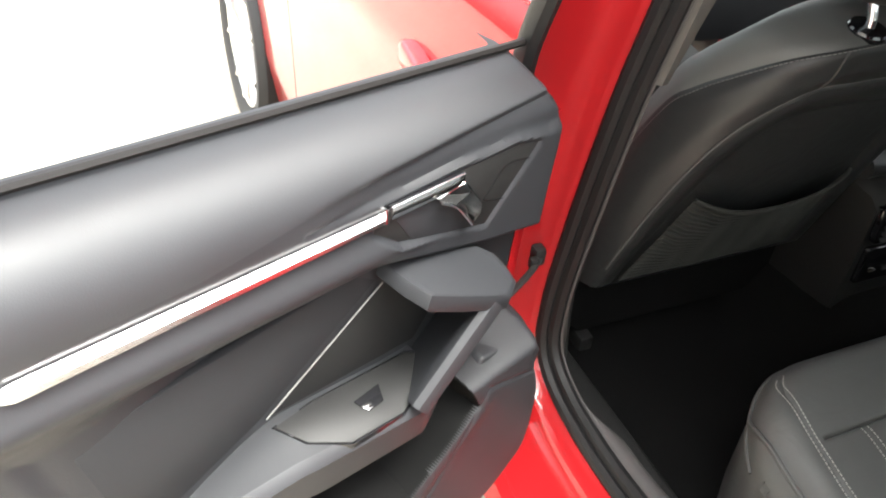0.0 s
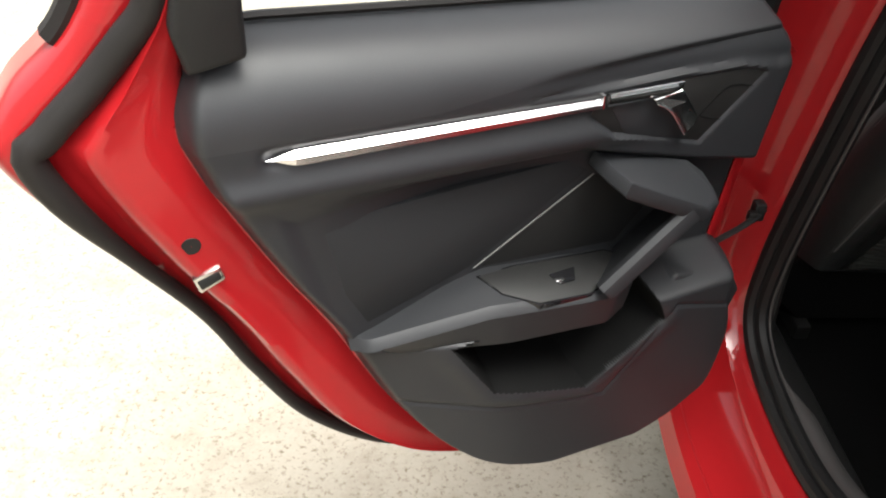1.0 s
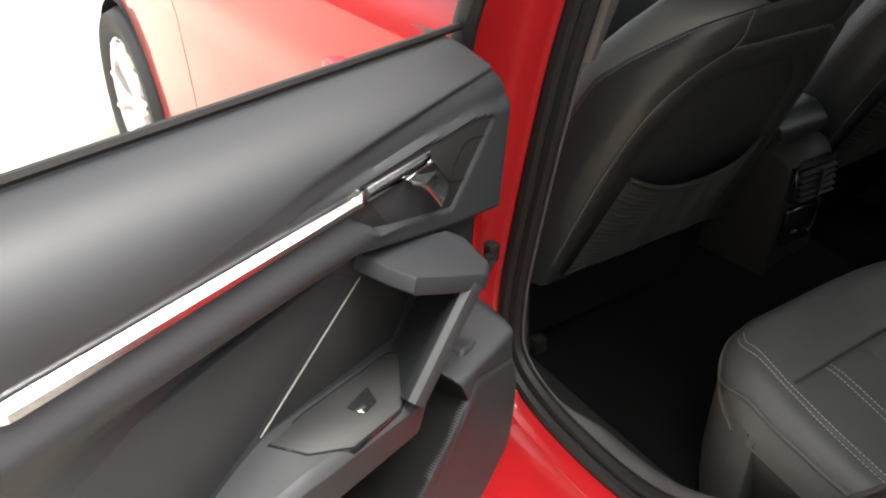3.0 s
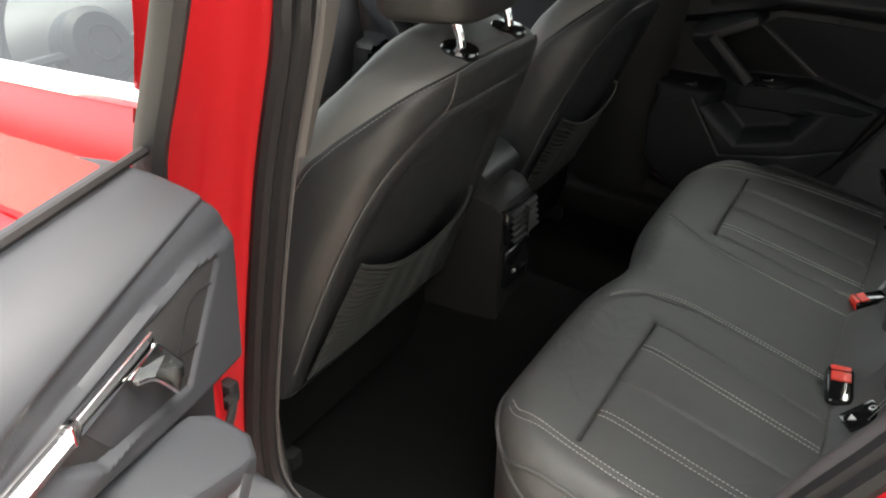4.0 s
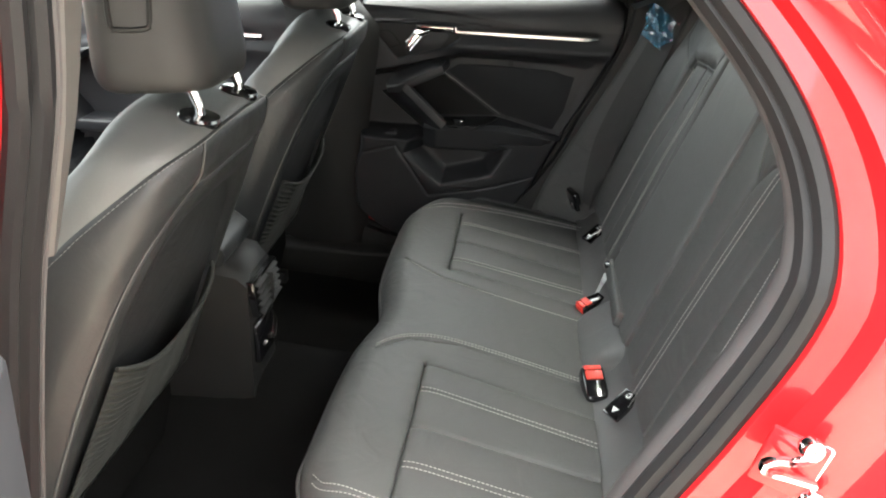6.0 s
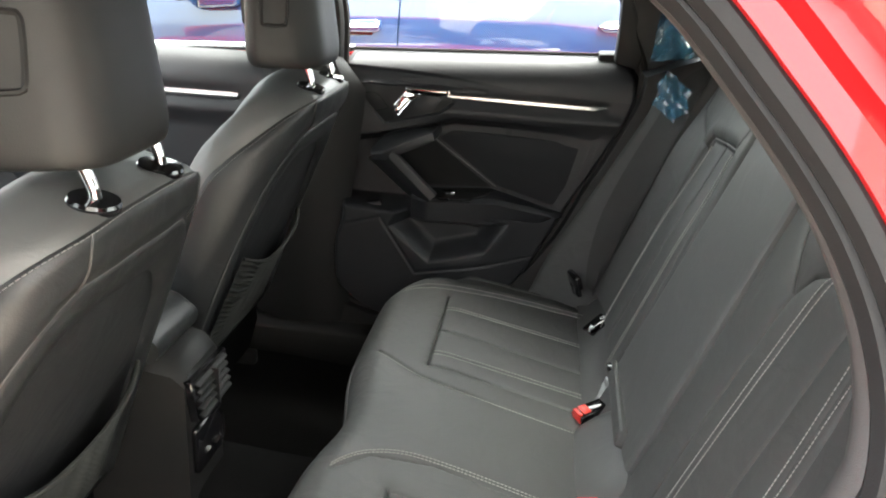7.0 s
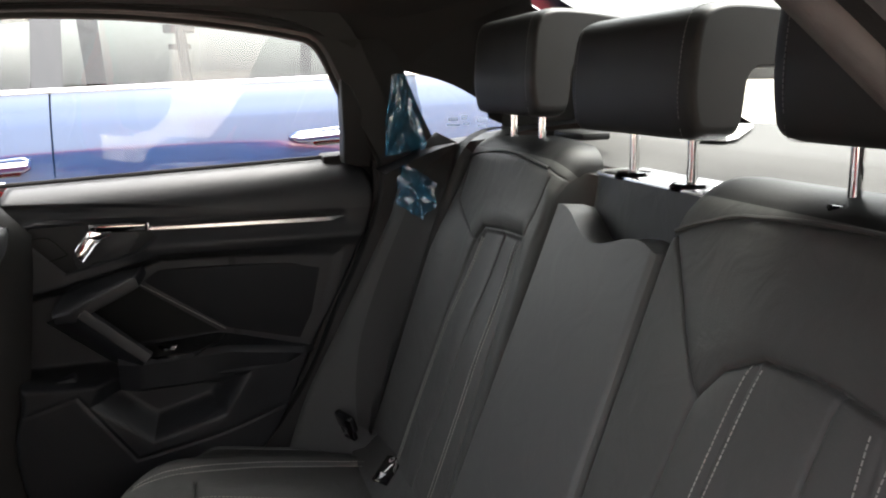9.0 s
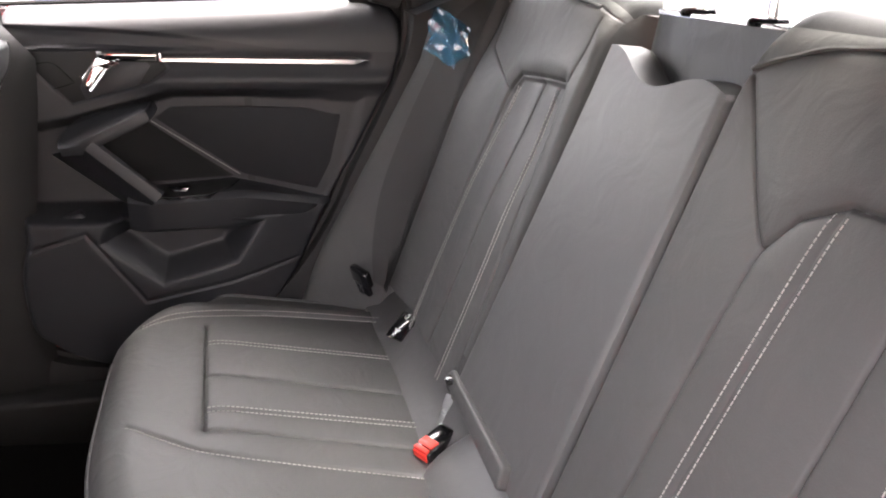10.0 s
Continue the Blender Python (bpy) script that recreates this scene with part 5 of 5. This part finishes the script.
    Shape().grid([[on_side(a * w, 1.0785 + q * .027, .0008) for a in (-.014, -.007, .007, .014)] for q, w in ((-1, .8), (-.8, 1), (.8, 1), (1, .8))]).make("adjuster_button", HEADREST, hr)
    for px in (-.068, .068):
        Shape().tube(curve([(cx + px, -.066, .925), (cx + px, -.067, .948), (cx + px, -.054, .982)], 8), .0066, 12).make("post", CHROME, hr, "chrome headrest post")
        Shape().lathe([(.025, -.008), (.026, .001), (.024, .004), (.010, .005), (.006, .0055)], (cx + px, -.066, .938), (0, -.2, 1), 24).make("post_collar", GLOSS_BLACK, hr)
    return seat


front_seat(-.352, -1, "black leather front car seat with net pocket behind")
front_seat(.366, 1, "black leather front car seat with net pocket behind")

# ---------- centre console ----------
con = thing("centre_console", (-.035, .3, .30), "black centre console with rear air vents and sockets", "console")
rows = []
for y, zt, hw in ((.012, .560, .066), (.030, .580, .070), (.08, .59, .075), (.20, .58, .08), (.60, .52, .085), (.95, .56, .10)):
    rows.append([(-.035 - hw, y, .28), (-.035 - hw, y, zt - .02), (-.035 - hw + .02, y, zt), (-.035 + hw - .02, y, zt), (-.035 + hw, y, zt - .02), (-.035 + hw, y, .28)])
Shape().grid(rows).cap(rows[0]).make("console_body", HARD, con)
Shape().prism([(.03, .580), (.34, .590), (.36, .615), (.33, .645), (.06, .640), (.02, .61)], -.075, .075, lambda p, q, d: (-.035 + d, p + .02, q), .015, 3).make("arm_rest_lid", SEAT_BACK, con)
Shape().prism([(-.062, .478), (.062, .470), (.068, .545), (-.066, .550)], 0, .014, lambda p, q, d: (-.032 + p, .010 - d + (q - .5) * .12, q), .004).make("vent_frame", GLOSS_BLACK, con)
for k in range(5):
    zc = .486 + .013 * k
    Shape().box((-.032, -.006 + (zc - .5) * .12, zc), (.108, .010, .0045), .0015, pose(0, 0, 0, 24, 0, 0)).make("vent_slat", HARD, con)
Shape().box((-.032, -.008, .512), (.004, .012, .06), .001).make("vent_slider", HARD, con)
Shape().prism([(-.048, .375), (.046, .372), (.050, .455), (-.050, .458)], 0, .010, lambda p, q, d: (-.036 + p, .012 - d, q), .006, 3).make("socket_panel", GLOSS_BLACK, con)
Shape().tube([(-.036 + .052 * math.cos(a) if abs(math.cos(a)) > .01 else -.036, .001, .414 + .045 * math.sin(a)) for a in np.linspace(-.7, .7, 10)], .0013, 6).make("socket_trim", GLOSS_BLACK, con)
for k in (-1, 1):
    Shape().box((-.036 + k * .016, .000, .402), (.014, .004, .007), .001).make("socket", STEEL if k < 0 else HARD, con)

# ---------- dashboard and wheel ----------
dash = thing("dashboard", (0, 1.1, .5), "black dashboard across the front of the cabin", "dashboard")
rows = [[(x, y, z - .05 * (x / .7) ** 2) for x in np.linspace(-.70, .70, 14)] for y, z in ((.92, .45), (.90, .62), (.93, .78), (1.0, .86), (1.2, .90), (1.42, .89))]
Shape().grid(rows).make("dash_body", SOFT, dash)
sw = thing("steering_wheel", (-.36, .70, .78), "black steering wheel with a plain round badge", "steering wheel")
tl = pose(-.36, .74, .80, 65, 0, 0)
Shape().tube([tuple(tl @ Vector((.18 * math.cos(a), .18 * math.sin(a), 0))) for a in np.linspace(0, 2 * math.pi, 40, endpoint=False)], .016, 8, closed=True).make("wheel_rim", SOFT, sw)
Shape().lathe([(.0005, .03), (.06, .028), (.075, .015), (.08, -.02)], tuple(tl.translation), tuple(tl.to_3x3() @ Vector((0, 0, 1))), 24).make("hub", SOFT, sw)
Shape().lathe([(.034, .028), (.036, .031), (.030, .0315)], tuple(tl.translation), tuple(tl.to_3x3() @ Vector((0, 0, 1))), 24).make("badge", CHROME, sw)
for a in (0, math.pi, -math.pi / 2):
    Shape().tube([tuple(tl @ Vector((r * math.cos(a), r * math.sin(a), .005))) for r in (.06, .12, .175)], .014, 6, flat=.6).make("spoke", SOFT, sw)

# ---------- far side: front door inside, pillars, quarter window ----------
def far_front(u, v, z):
    return (.842 - v, 1.12 - u * 1.28, z - .046 + .01 * u)


def far_flat(p, q, d):
    return far_front(p, d, q)


fd = thing("front_door_trim", (.75, .6, .3), "black trim of the closed front door", "door trim")
rows = []
for z in np.linspace(.30, .972, 60):
    u = np.linspace(.05, .80, 80)
    rows.append([far_front(a, b, z) for a, b in zip(u, panel_depth(u, np.full_like(u, z)))])
Shape().grid(rows).make("door_panel", SOFT, fd)
st = []
for t in np.linspace(0, 1, 20):
    u = .70 - .36 * t
    st.append([far_front(u, .150, .884), far_front(u, .160, .875), far_front(u, .152, .864)])
Shape().grid(st).make("decor_strip", ALU, fd, "bright aluminium decor strip")
Shape().prism([(.356, .836), (.236, .806), (.188, .752), (.238, .764), (.318, .798)], .110, .206, far_flat, .009, 3).make("grip_top", SOFT, fd)
Shape().prism([(.240, .772), (.190, .750), (.282, .632), (.320, .632), (.318, .645)], .120, .207, far_flat, .008, 3).make("grip", SOFT, fd)
Shape().prism([(.66, .65), (.30, .65), (.30, .62), (.64, .60)], .110, .207, far_flat, .008, 3).make("arm_rest", SOFT, fd)

FAR = curve([(-0.020, 1.02), (0.0, 1.13), (-.006, 1.205), (-.030, 1.238), (-.075, 1.248), (-.234, 1.247), (-.379, 1.236), (-.53, 1.214), (-.584, 1.194), (-.622, 1.12), (-.655, 1.04), (-.690, .965),
             (-.682, .89), (-.638, .785), (-.588, .685), (-.538, .575), (-.46, .462), (-.36, .37), (-.24, .322), (-.09, .327), (0.004, .375), (0.030, .46), (0.022, .62), (-0.012, .85)], 180, closed=True)
far = Shape().grid([[(min(-x, .86 - .48 * max(z - .96, 0)), y, z) for x, y, z in side_ring(x0, (o,) * 4, FAR)] for x0, o in ((-.868, .07), (-.80, .05), (-.74, .02), (-.712, 0.0), (-0.70, -0.004), (-0.690, -0.004), (-0.682, .002), (-0.678, 0.02), (-0.674, .06))], close_b=True)
far.make("far_opening_trim", HARD, car, "black trim round the far door opening")
Shape().tube([(-x, y, z) for x, y, z in side_ring(-.708, (-.004,) * 4, FAR)], .010, 8, closed=True).make("far_door_seal", RUBBER, car)
rows = []
for z in np.linspace(.30, 1.26, 16):
    y0 = np.interp(z, (0.33, 0.62, 0.85, 0.93, 1.0, 1.26), (0.03, 0.03, 0.0, 0.0, 0.045, 0.045))
    back_by = .078 * ramp(np.array(z), .97, .90)
    xx = .69 - .10 * max(z - .95, 0) * 2
    rows.append([(xx + .12, y0 - .015, z), (xx, y0 - back_by, z), (xx - .03, y0 - .55 * back_by, z), (xx - .04, y0 + .02, z), (xx - .04, y0 + .10, z), (xx, y0 + .16, z), (xx + .12, y0 + .17, z)])
Shape().grid(rows, close_b=True).make("far_pillar_trim", HARD, car, "black trim of the far middle pillar")
# rear pillar trim with the small quarter window in it
cp = Shape()
front = curve([(-.690, .955), (-.665, 1.060), (-.62, 1.13), (-.575, 1.195)], 14)
rear = curve([(-.800, 1.012), (-.770, 1.075), (-.742, 1.142), (-.72, 1.20)], 14)
cp.grid([[(.715 - .10 * max(z - .96, 0) - .018 * math.sin(math.pi * t), y, z) for t, (y, z) in zip(np.linspace(0, 1, 8), np.linspace(a, b, 8))] for a, b in zip(front, rear)])
cp.make("far_rear_pillar", LINER, car, "dark trim of the far rear pillar")
low = Shape().grid([[(.70 - .10 * t, y, z - .0 * t) for t in np.linspace(0, 1, 4)] for y, z in curve([(-.68, .96), (-.79, 1.004), (-.88, 1.016), (-.98, 1.032), (-1.2, 1.05)], 20)])
low.grid([[(.70, y, z - t * .30) for t in (0, .5, 1)] for y, z in curve([(-.68, .96), (-.79, 1.004), (-.88, 1.016), (-.98, 1.032), (-1.2, 1.05)], 20)])
low.make("far_shelf_trim", SOFT, car)
up = Shape()
edge = curve([(-.742, 1.142), (-.83, 1.118), (-.90, 1.080), (-.95, 1.034), (-1.3, .99)], 24)
up.grid([[(.71 - .17 * t - .06 * t * t, y + (-.04) * t, z + .22 * t ** .8) for t in np.linspace(0, 1, 8) * np.interp(-y, (.742, .82, .88, .95, 1.3), (1, 1, .86, .62, .30))] for y, z in edge])
up.make("far_quarter_lining", LINER, car, "black lining of the rear pillar")
# lining between the rear window's edge and the shelf
Shape().grid([[a + (b - a) * k for k in np.linspace(0, 1, 5)] for a, b in ((np.array([.585 * (1 + .14 * t), -.86 - .58 * t, 1.302 - .30 * t]), np.array([.70, -.86 - .58 * t, 1.02])) for t in np.linspace(.13, .97, 12))]).make("far_rear_lining", LINER, car, "black lining beside the rear window")
ga = curve([(.70, -.46, 1.226), (.70, -.58, 1.198), (.705, -.66, 1.172), (.71, -.742, 1.142)], 16)
gb = curve([(.62, -.46, 1.285), (.62, -.60, 1.275), (.60, -.74, 1.262), (.50, -.90, 1.25)], 16)
Shape().grid([[a + (b - a) * t + np.array([.02, 0, .012]) * math.sin(math.pi * t) for t in np.linspace(0, 1, 8)] for a, b in zip(ga, gb)]).make("far_rail_lining", LINER, car, "black lining along the roof edge")
q = Shape().grid([[(.735 - .10 * max(z - .96, 0), y, z) for y, z in ((-.70, zz), (-1.0, zz))] for zz in (.99, 1.16)]).make("quarter_window", GLASS, car)
q.visible_shadow = False
lab = Shape()
for k, (y, z, w, h) in enumerate(((-.845, 1.047, .020, .006), (-.868, 1.050, .012, .008), (-.845, 1.036, .026, .004), (-.872, 1.038, .012, .004), (-.905, 1.044, .022, .009), (-.905, 1.032, .016, .004))):
    lab.box((.722, y, z), (.0008, w, h), 0)
lab.make("window_marking", material("etched marking", (.45, .55, .75), .6), car, "small etched marking on the quarter window")
# rear shelf
sf = thing("parcel_shelf", (0, -1.2, 1.0), "dark parcel shelf behind the rear bench", "shelf")
Shape().grid([[(x, y, .995 + .03 * ramp(np.array(-y), .95, 1.05)) for x in np.linspace(-.66, .66, 12)] for y in np.linspace(-.93, -1.46, 16)]).make("shelf_board", material("dark grey shelf felt", (.030, .029, .028), .9, bump=.5, grain=900), sf)
Shape().prism([(.16, -1.07), (.21, -1.05), (.44, -1.28), (.41, -1.30), (.19, -1.11)], 1.030, 1.036, lambda p, q2, d: (p, q2, d), .002).make("cover_plate", WHITE, sf, "pale plate lying on the shelf")
Shape().box((.215, -1.085, 1.042), (.03, .02, .012), .003).make("plate_knob", GLOSS_BLACK, sf)
for xx in (-.40, .40):
    Shape().box((xx, -.965, 1.030), (.11, .05, .012), .004).make("tether_cover", HARD, sf)
# side bolster, belt and film on the far side
def bolster_lift(x, h):
    top = np.interp(h, (.45, .50, .565, .70, .85, .95, 1.0), (.14, .137, .126, .104, .082, .088, .05))
    return np.interp(x, (.596, .603, .615, .640, .660, .672, .684, .692), (-.03, .008, .022, .022 + .5 * (top - .022), .022 + .85 * (top - .022), top, .92 * top, .4 * top))


for sg, nm in ((1, "far_side_bolster"), (-1, "near_side_bolster")):
    rows = []
    for h in np.linspace(.36, 1.0 if sg > 0 else .90, 44):
        xs = np.concatenate([[.596, .600], np.linspace(.603, .692, 16)])
        rows.append(back_point(sg * xs, h, bolster_lift(xs, h) * (1 if sg > 0 else .8 * ramp(h, .92, .80) + .2)))
    Shape().grid(rows).make(nm, LEATHER, bench, "narrow leather side bolster")
belt = thing("seat_belt", (.58, -.64, .45), "black seat belt hanging before the far backrest", "seat belt")
rows = []
for a, h in curve([(.480, 1.075), (.540, 1.04), (.590, .99), (.618, .92), (.624, .80), (.620, .65), (.608, .54), (.596, .47)], 50):
    xs = np.array([a - .022, a - .008, a + .008, a + .022])
    rows.append(back_point(xs, h, np.maximum(bolster_lift(xs, h), .012) + .006))
Shape().grid(rows).make("webbing", WEB, belt)
tg_m = Matrix.Translation((.592, -.590, .496)) @ pose(0, 0, 0, -18, 0, 20)
Shape().box(tuple(tg_m @ Vector((0, 0, .010))), (.056, .016, .034), .006, pose(0, 0, 0, -18, 0, 20), 3).make("tongue_grip", GLOSS_BLACK, belt)
Shape().box(tuple(tg_m @ Vector((0, .001, -.014))), (.040, .012, .026), .005, pose(0, 0, 0, -18, 0, 20), 3).make("tongue_body", GLOSS_BLACK, belt)
Shape().tube([tuple(tg_m @ Vector(p)) for p in ((-.013, .0085, -.001), (.013, .0085, -.001), (.009, .0085, -.022), (-.009, .0085, -.022))], .0014, 6, closed=True).make("tongue_window", CHROME, belt)


def film(name_at, place, n, m, label):
    f = thing("protective_film", name_at, label, "plastic film", group="protective films")
    rnd = random.Random(4)
    ph = [rnd.uniform(0, 6) for _ in range(6)]
    P = []
    for i in range(n):
        row = []
        for j in range(m):
            a, b = i / (n - 1), j / (m - 1)
            d = .005 * abs(math.sin(4 * a + 3 * b + ph[0])) + .004 * abs(math.sin(6 * b - 5 * a + ph[1])) + .004 * abs(math.sin(7 * a + 2 * b + ph[2]))
            row.append(place(a, b, d))
        P.append(row)
    Shape().grid(P).make("sheet", FILM, f, angle=30)
    return f


film((.59, -.72, .85), lambda a, b, d: tuple(back_point(.602 + .046 * a, .858 + .070 * b + .015 * a, bolster_lift(.602 + .046 * a, .88) + .012 + d * 2.2)), 26, 26, "crinkled blue plastic film wrapped round the belt")
film((.70, -.74, 1.0), lambda a, b, d: (.685 - .05 * b - 3 * d, -.690 - .01 * b - a * (.088 - .050 * b), .985 + .150 * b + .015 * a * (1 - b)), 26, 30, "crinkled blue plastic film on the pillar trim")


# ---------- parked cars ----------
def parked_car(at, heading, paint, label, group=""):
    """A tall parked car: body sides with handles, windows, pillars, roof and wheels."""
    c = thing("parked_car", at, label, "car", group=group)
    m = Matrix.Translation(at) @ pose(0, 0, 0, 0, 0, heading)

    def W(x, y, z):
        return tuple(m @ Vector((x, y, z)))

    def half(y, z):
        w = np.interp(z, (.15, .35, .60, .92, 1.00, 1.06, 1.14, 1.20, 1.235), (.84, .93, .950, .922, .914, .904, .884, .858, .838))
        return w - .12 * max(abs(y) - 1.5, 0) ** 1.6
    for s in (-1, 1):
        for y0, y1, nm in ((-2.1, -.95, "rear_wing"), (-.944, .10, "rear_door"), (.106, 1.10, "front_door"), (1.106, 2.1, "front_wing")):
            ys, zs = np.linspace(y0, y1, 50), np.linspace(.18, 1.235, 60)
            pts = np.array([[W(s * half(y, z), y, z - (.14 * max(y - 1.0, 0) + .03 * y) * ramp(np.array(z), .7, 1.1)) for z in zs] for y in ys])
            yy, zz = np.meshgrid((ys[:-1] + ys[1:]) / 2, (zs[:-1] + zs[1:]) / 2, indexing="ij")
            keep = (np.hypot(yy - 1.33, zz - .33) > .38) & (np.hypot(yy + 1.30, zz - .33) > .38)
            side = Shape().grid(pts, keep=keep).make(nm, paint, c)
            if nm.endswith("door"):
                ph, hz = (.17, 1.015) if nm == "front_door" else (-.88, 1.080)
                Shape().prism([(0, -.016), (.02, -.024), (.21, -.020), (.24, 0), (.21, .018), (.02, .024), (0, .014)], .0, .035, lambda p, q4, d, s=s, ph=ph: W(s * (.902 + d), ph + p, hz + q4 - .06 * p), .007, 3).make("door_handle", paint, side)
                Shape().prism([(.005, -.004), (.20, -.006), (.234, .002), (.205, .012), (.02, .016), (.004, .010)], .030, .0385, lambda p, q4, d, s=s, ph=ph: W(s * (.904 + d - .62 * q4), ph + p, hz + q4 - .06 * p), .002).make("handle_strip", CHROME, side, "chrome strip on the door handle")
                Shape().prism([(.03, -.035), (.15, -.035), (.17, 0), (.03, 0)], -.02, .016, lambda p, q4, d, s=s, ph=ph: W(s * (.902 + d), ph + p, hz - .003 + q4 - .06 * p), .006).make("handle_bowl", GLOSS_BLACK, side)
        for y0, y1, nm in ((-1.35, -.98, "quarter_window"), (-.93, .06, "rear_window"), (.16, 1.05, "front_window")):
            g = Shape().grid([[W(s * (.830 - .20 * t), y0 + (y1 - y0) * k + (-.30 * t if y1 > .9 and k > .8 else 0) + (.16 * t if y0 < -1.2 and k < .3 else 0), 1.245 + .36 * t - .03 * (y0 + y1) / 2) for t in np.linspace(0, 1, 6)] for k in np.linspace(0, 1, 10)]).make(nm, DARK_GLASS if nm != "front_window" else GLASS, c)
            g.visible_shadow = False
        for yp, wd in ((-.955, .03), (.11, .048), (1.06, .022)):
            Shape().grid([[W(s * (.834 - .205 * t), yp + o - (.34 * t if yp > .9 else 0), 1.235 + .37 * t) for o in (-wd, -wd * .5, wd * .5, wd)] for t in np.linspace(0, 1, 6)]).make("pillar", GLOSS_BLACK, c)
        Shape().tube([W(s * .836, y, 1.243 - .03 * y) for y in np.linspace(-1.45, 1.1, 20)], .008, 6).make("belt_trim", CHROME, c)
        Shape().tube([W(s * .60, -.31, 1.62), W(s * .64, -.31, 1.50), W(s * .69, -.33, 1.22)], .018, 6).box(W(s * .645, -.31, 1.445), (.03, .11, .030), .006).make("belt_guide", HARD, c)
        Shape().prism([(.985, 1.208), (.865, 1.208), (.852, 1.130), (.872, 1.072), (.93, 1.059), (.962, 1.087)], .93, 1.04, lambda p, q4, d, s=s: W(s * d, p, q4), .022, 4).make("mirror_housing", HARD, c, "dark grey door mirror housing")
        Shape().prism([(.880, 1.125), (.765, 1.135), (.715, 1.098), (.725, 1.050), (.875, 1.035)], .86, .955, lambda p, q4, d, s=s: W(s * d, p, q4), .012, 3).make("mirror_foot", paint, c)
        for yw in (-1.30, 1.33):
            wheel_at = m @ Vector((s * .88, yw, .33))
            tyre = Shape().lathe([(.21, .02), (.25, 0), (.31, -.006), (.33, .03), (.33, .19), (.25, .2)], tuple(wheel_at), tuple(m.to_3x3() @ Vector((-s, 0, 0))), 36).make("tyre", TYRE, c)
            Shape().lathe([(.001, .01), (.05, .012), (.08, .05), (.19, .03), (.225, .012), (.22, .1)], tuple(wheel_at), tuple(m.to_3x3() @ Vector((-s, 0, 0))), 30).make("rim", ALU, tyre)
    Shape().grid([[W(x, y, 1.69 - .10 * (abs(x) / .64) ** 3 - .10 * (y / 1.2 + .2) ** 2) for x in np.linspace(-.64, .64, 12)] for y in np.linspace(-1.5, .68, 16)]).make("roof", paint, c)
    Shape().grid([[W(x, 1.05 + 1.0 * t, 1.18 - .22 * t * t) for x in np.linspace(-.86, .86, 10)] for t in np.linspace(0, 1, 8)]).make("bonnet", paint, c)
    g = Shape().grid([[W(x * (1 + .25 * t), .68 + .42 * t, 1.62 - .42 * t) for x in np.linspace(-.64, .64, 6)] for t in np.linspace(0, 1, 5)]).make("windscreen", DARK_GLASS, c)
    g.visible_shadow = False
    g = Shape().grid([[W(x * (1 + .25 * t), -1.5 - .42 * t, 1.60 - .40 * t) for x in np.linspace(-.64, .64, 6)] for t in np.linspace(0, 1, 5)]).make("tail_window", DARK_GLASS, c)
    g.visible_shadow = False
    for s, nm in ((1, "front_bumper"), (-1, "rear_bumper")):
        Shape().grid([[W(x, s * (2.08 + .08 * math.sin(math.pi * t) - .06 * (x / .8) ** 2), (.96 if s > 0 else 1.20) - (.79 if s > 0 else 1.03) * t) for x in np.linspace(-.82, .82, 10)] for t in np.linspace(0, 1, 8)]).make(nm, paint, c)
    Shape().grid([[W(x, y, .2) for x in (-.8, .8)] for y in (-2, 2)]).make("underbody", HARD, c)
    return c


parked_car((2.92, .02, GROUND), 1.5, BLUE, "deep blue parked car beside the open one", "parked cars")
parked_car((1.4, -6.6, GROUND), 0, RED, "bright red parked car behind", "parked cars")
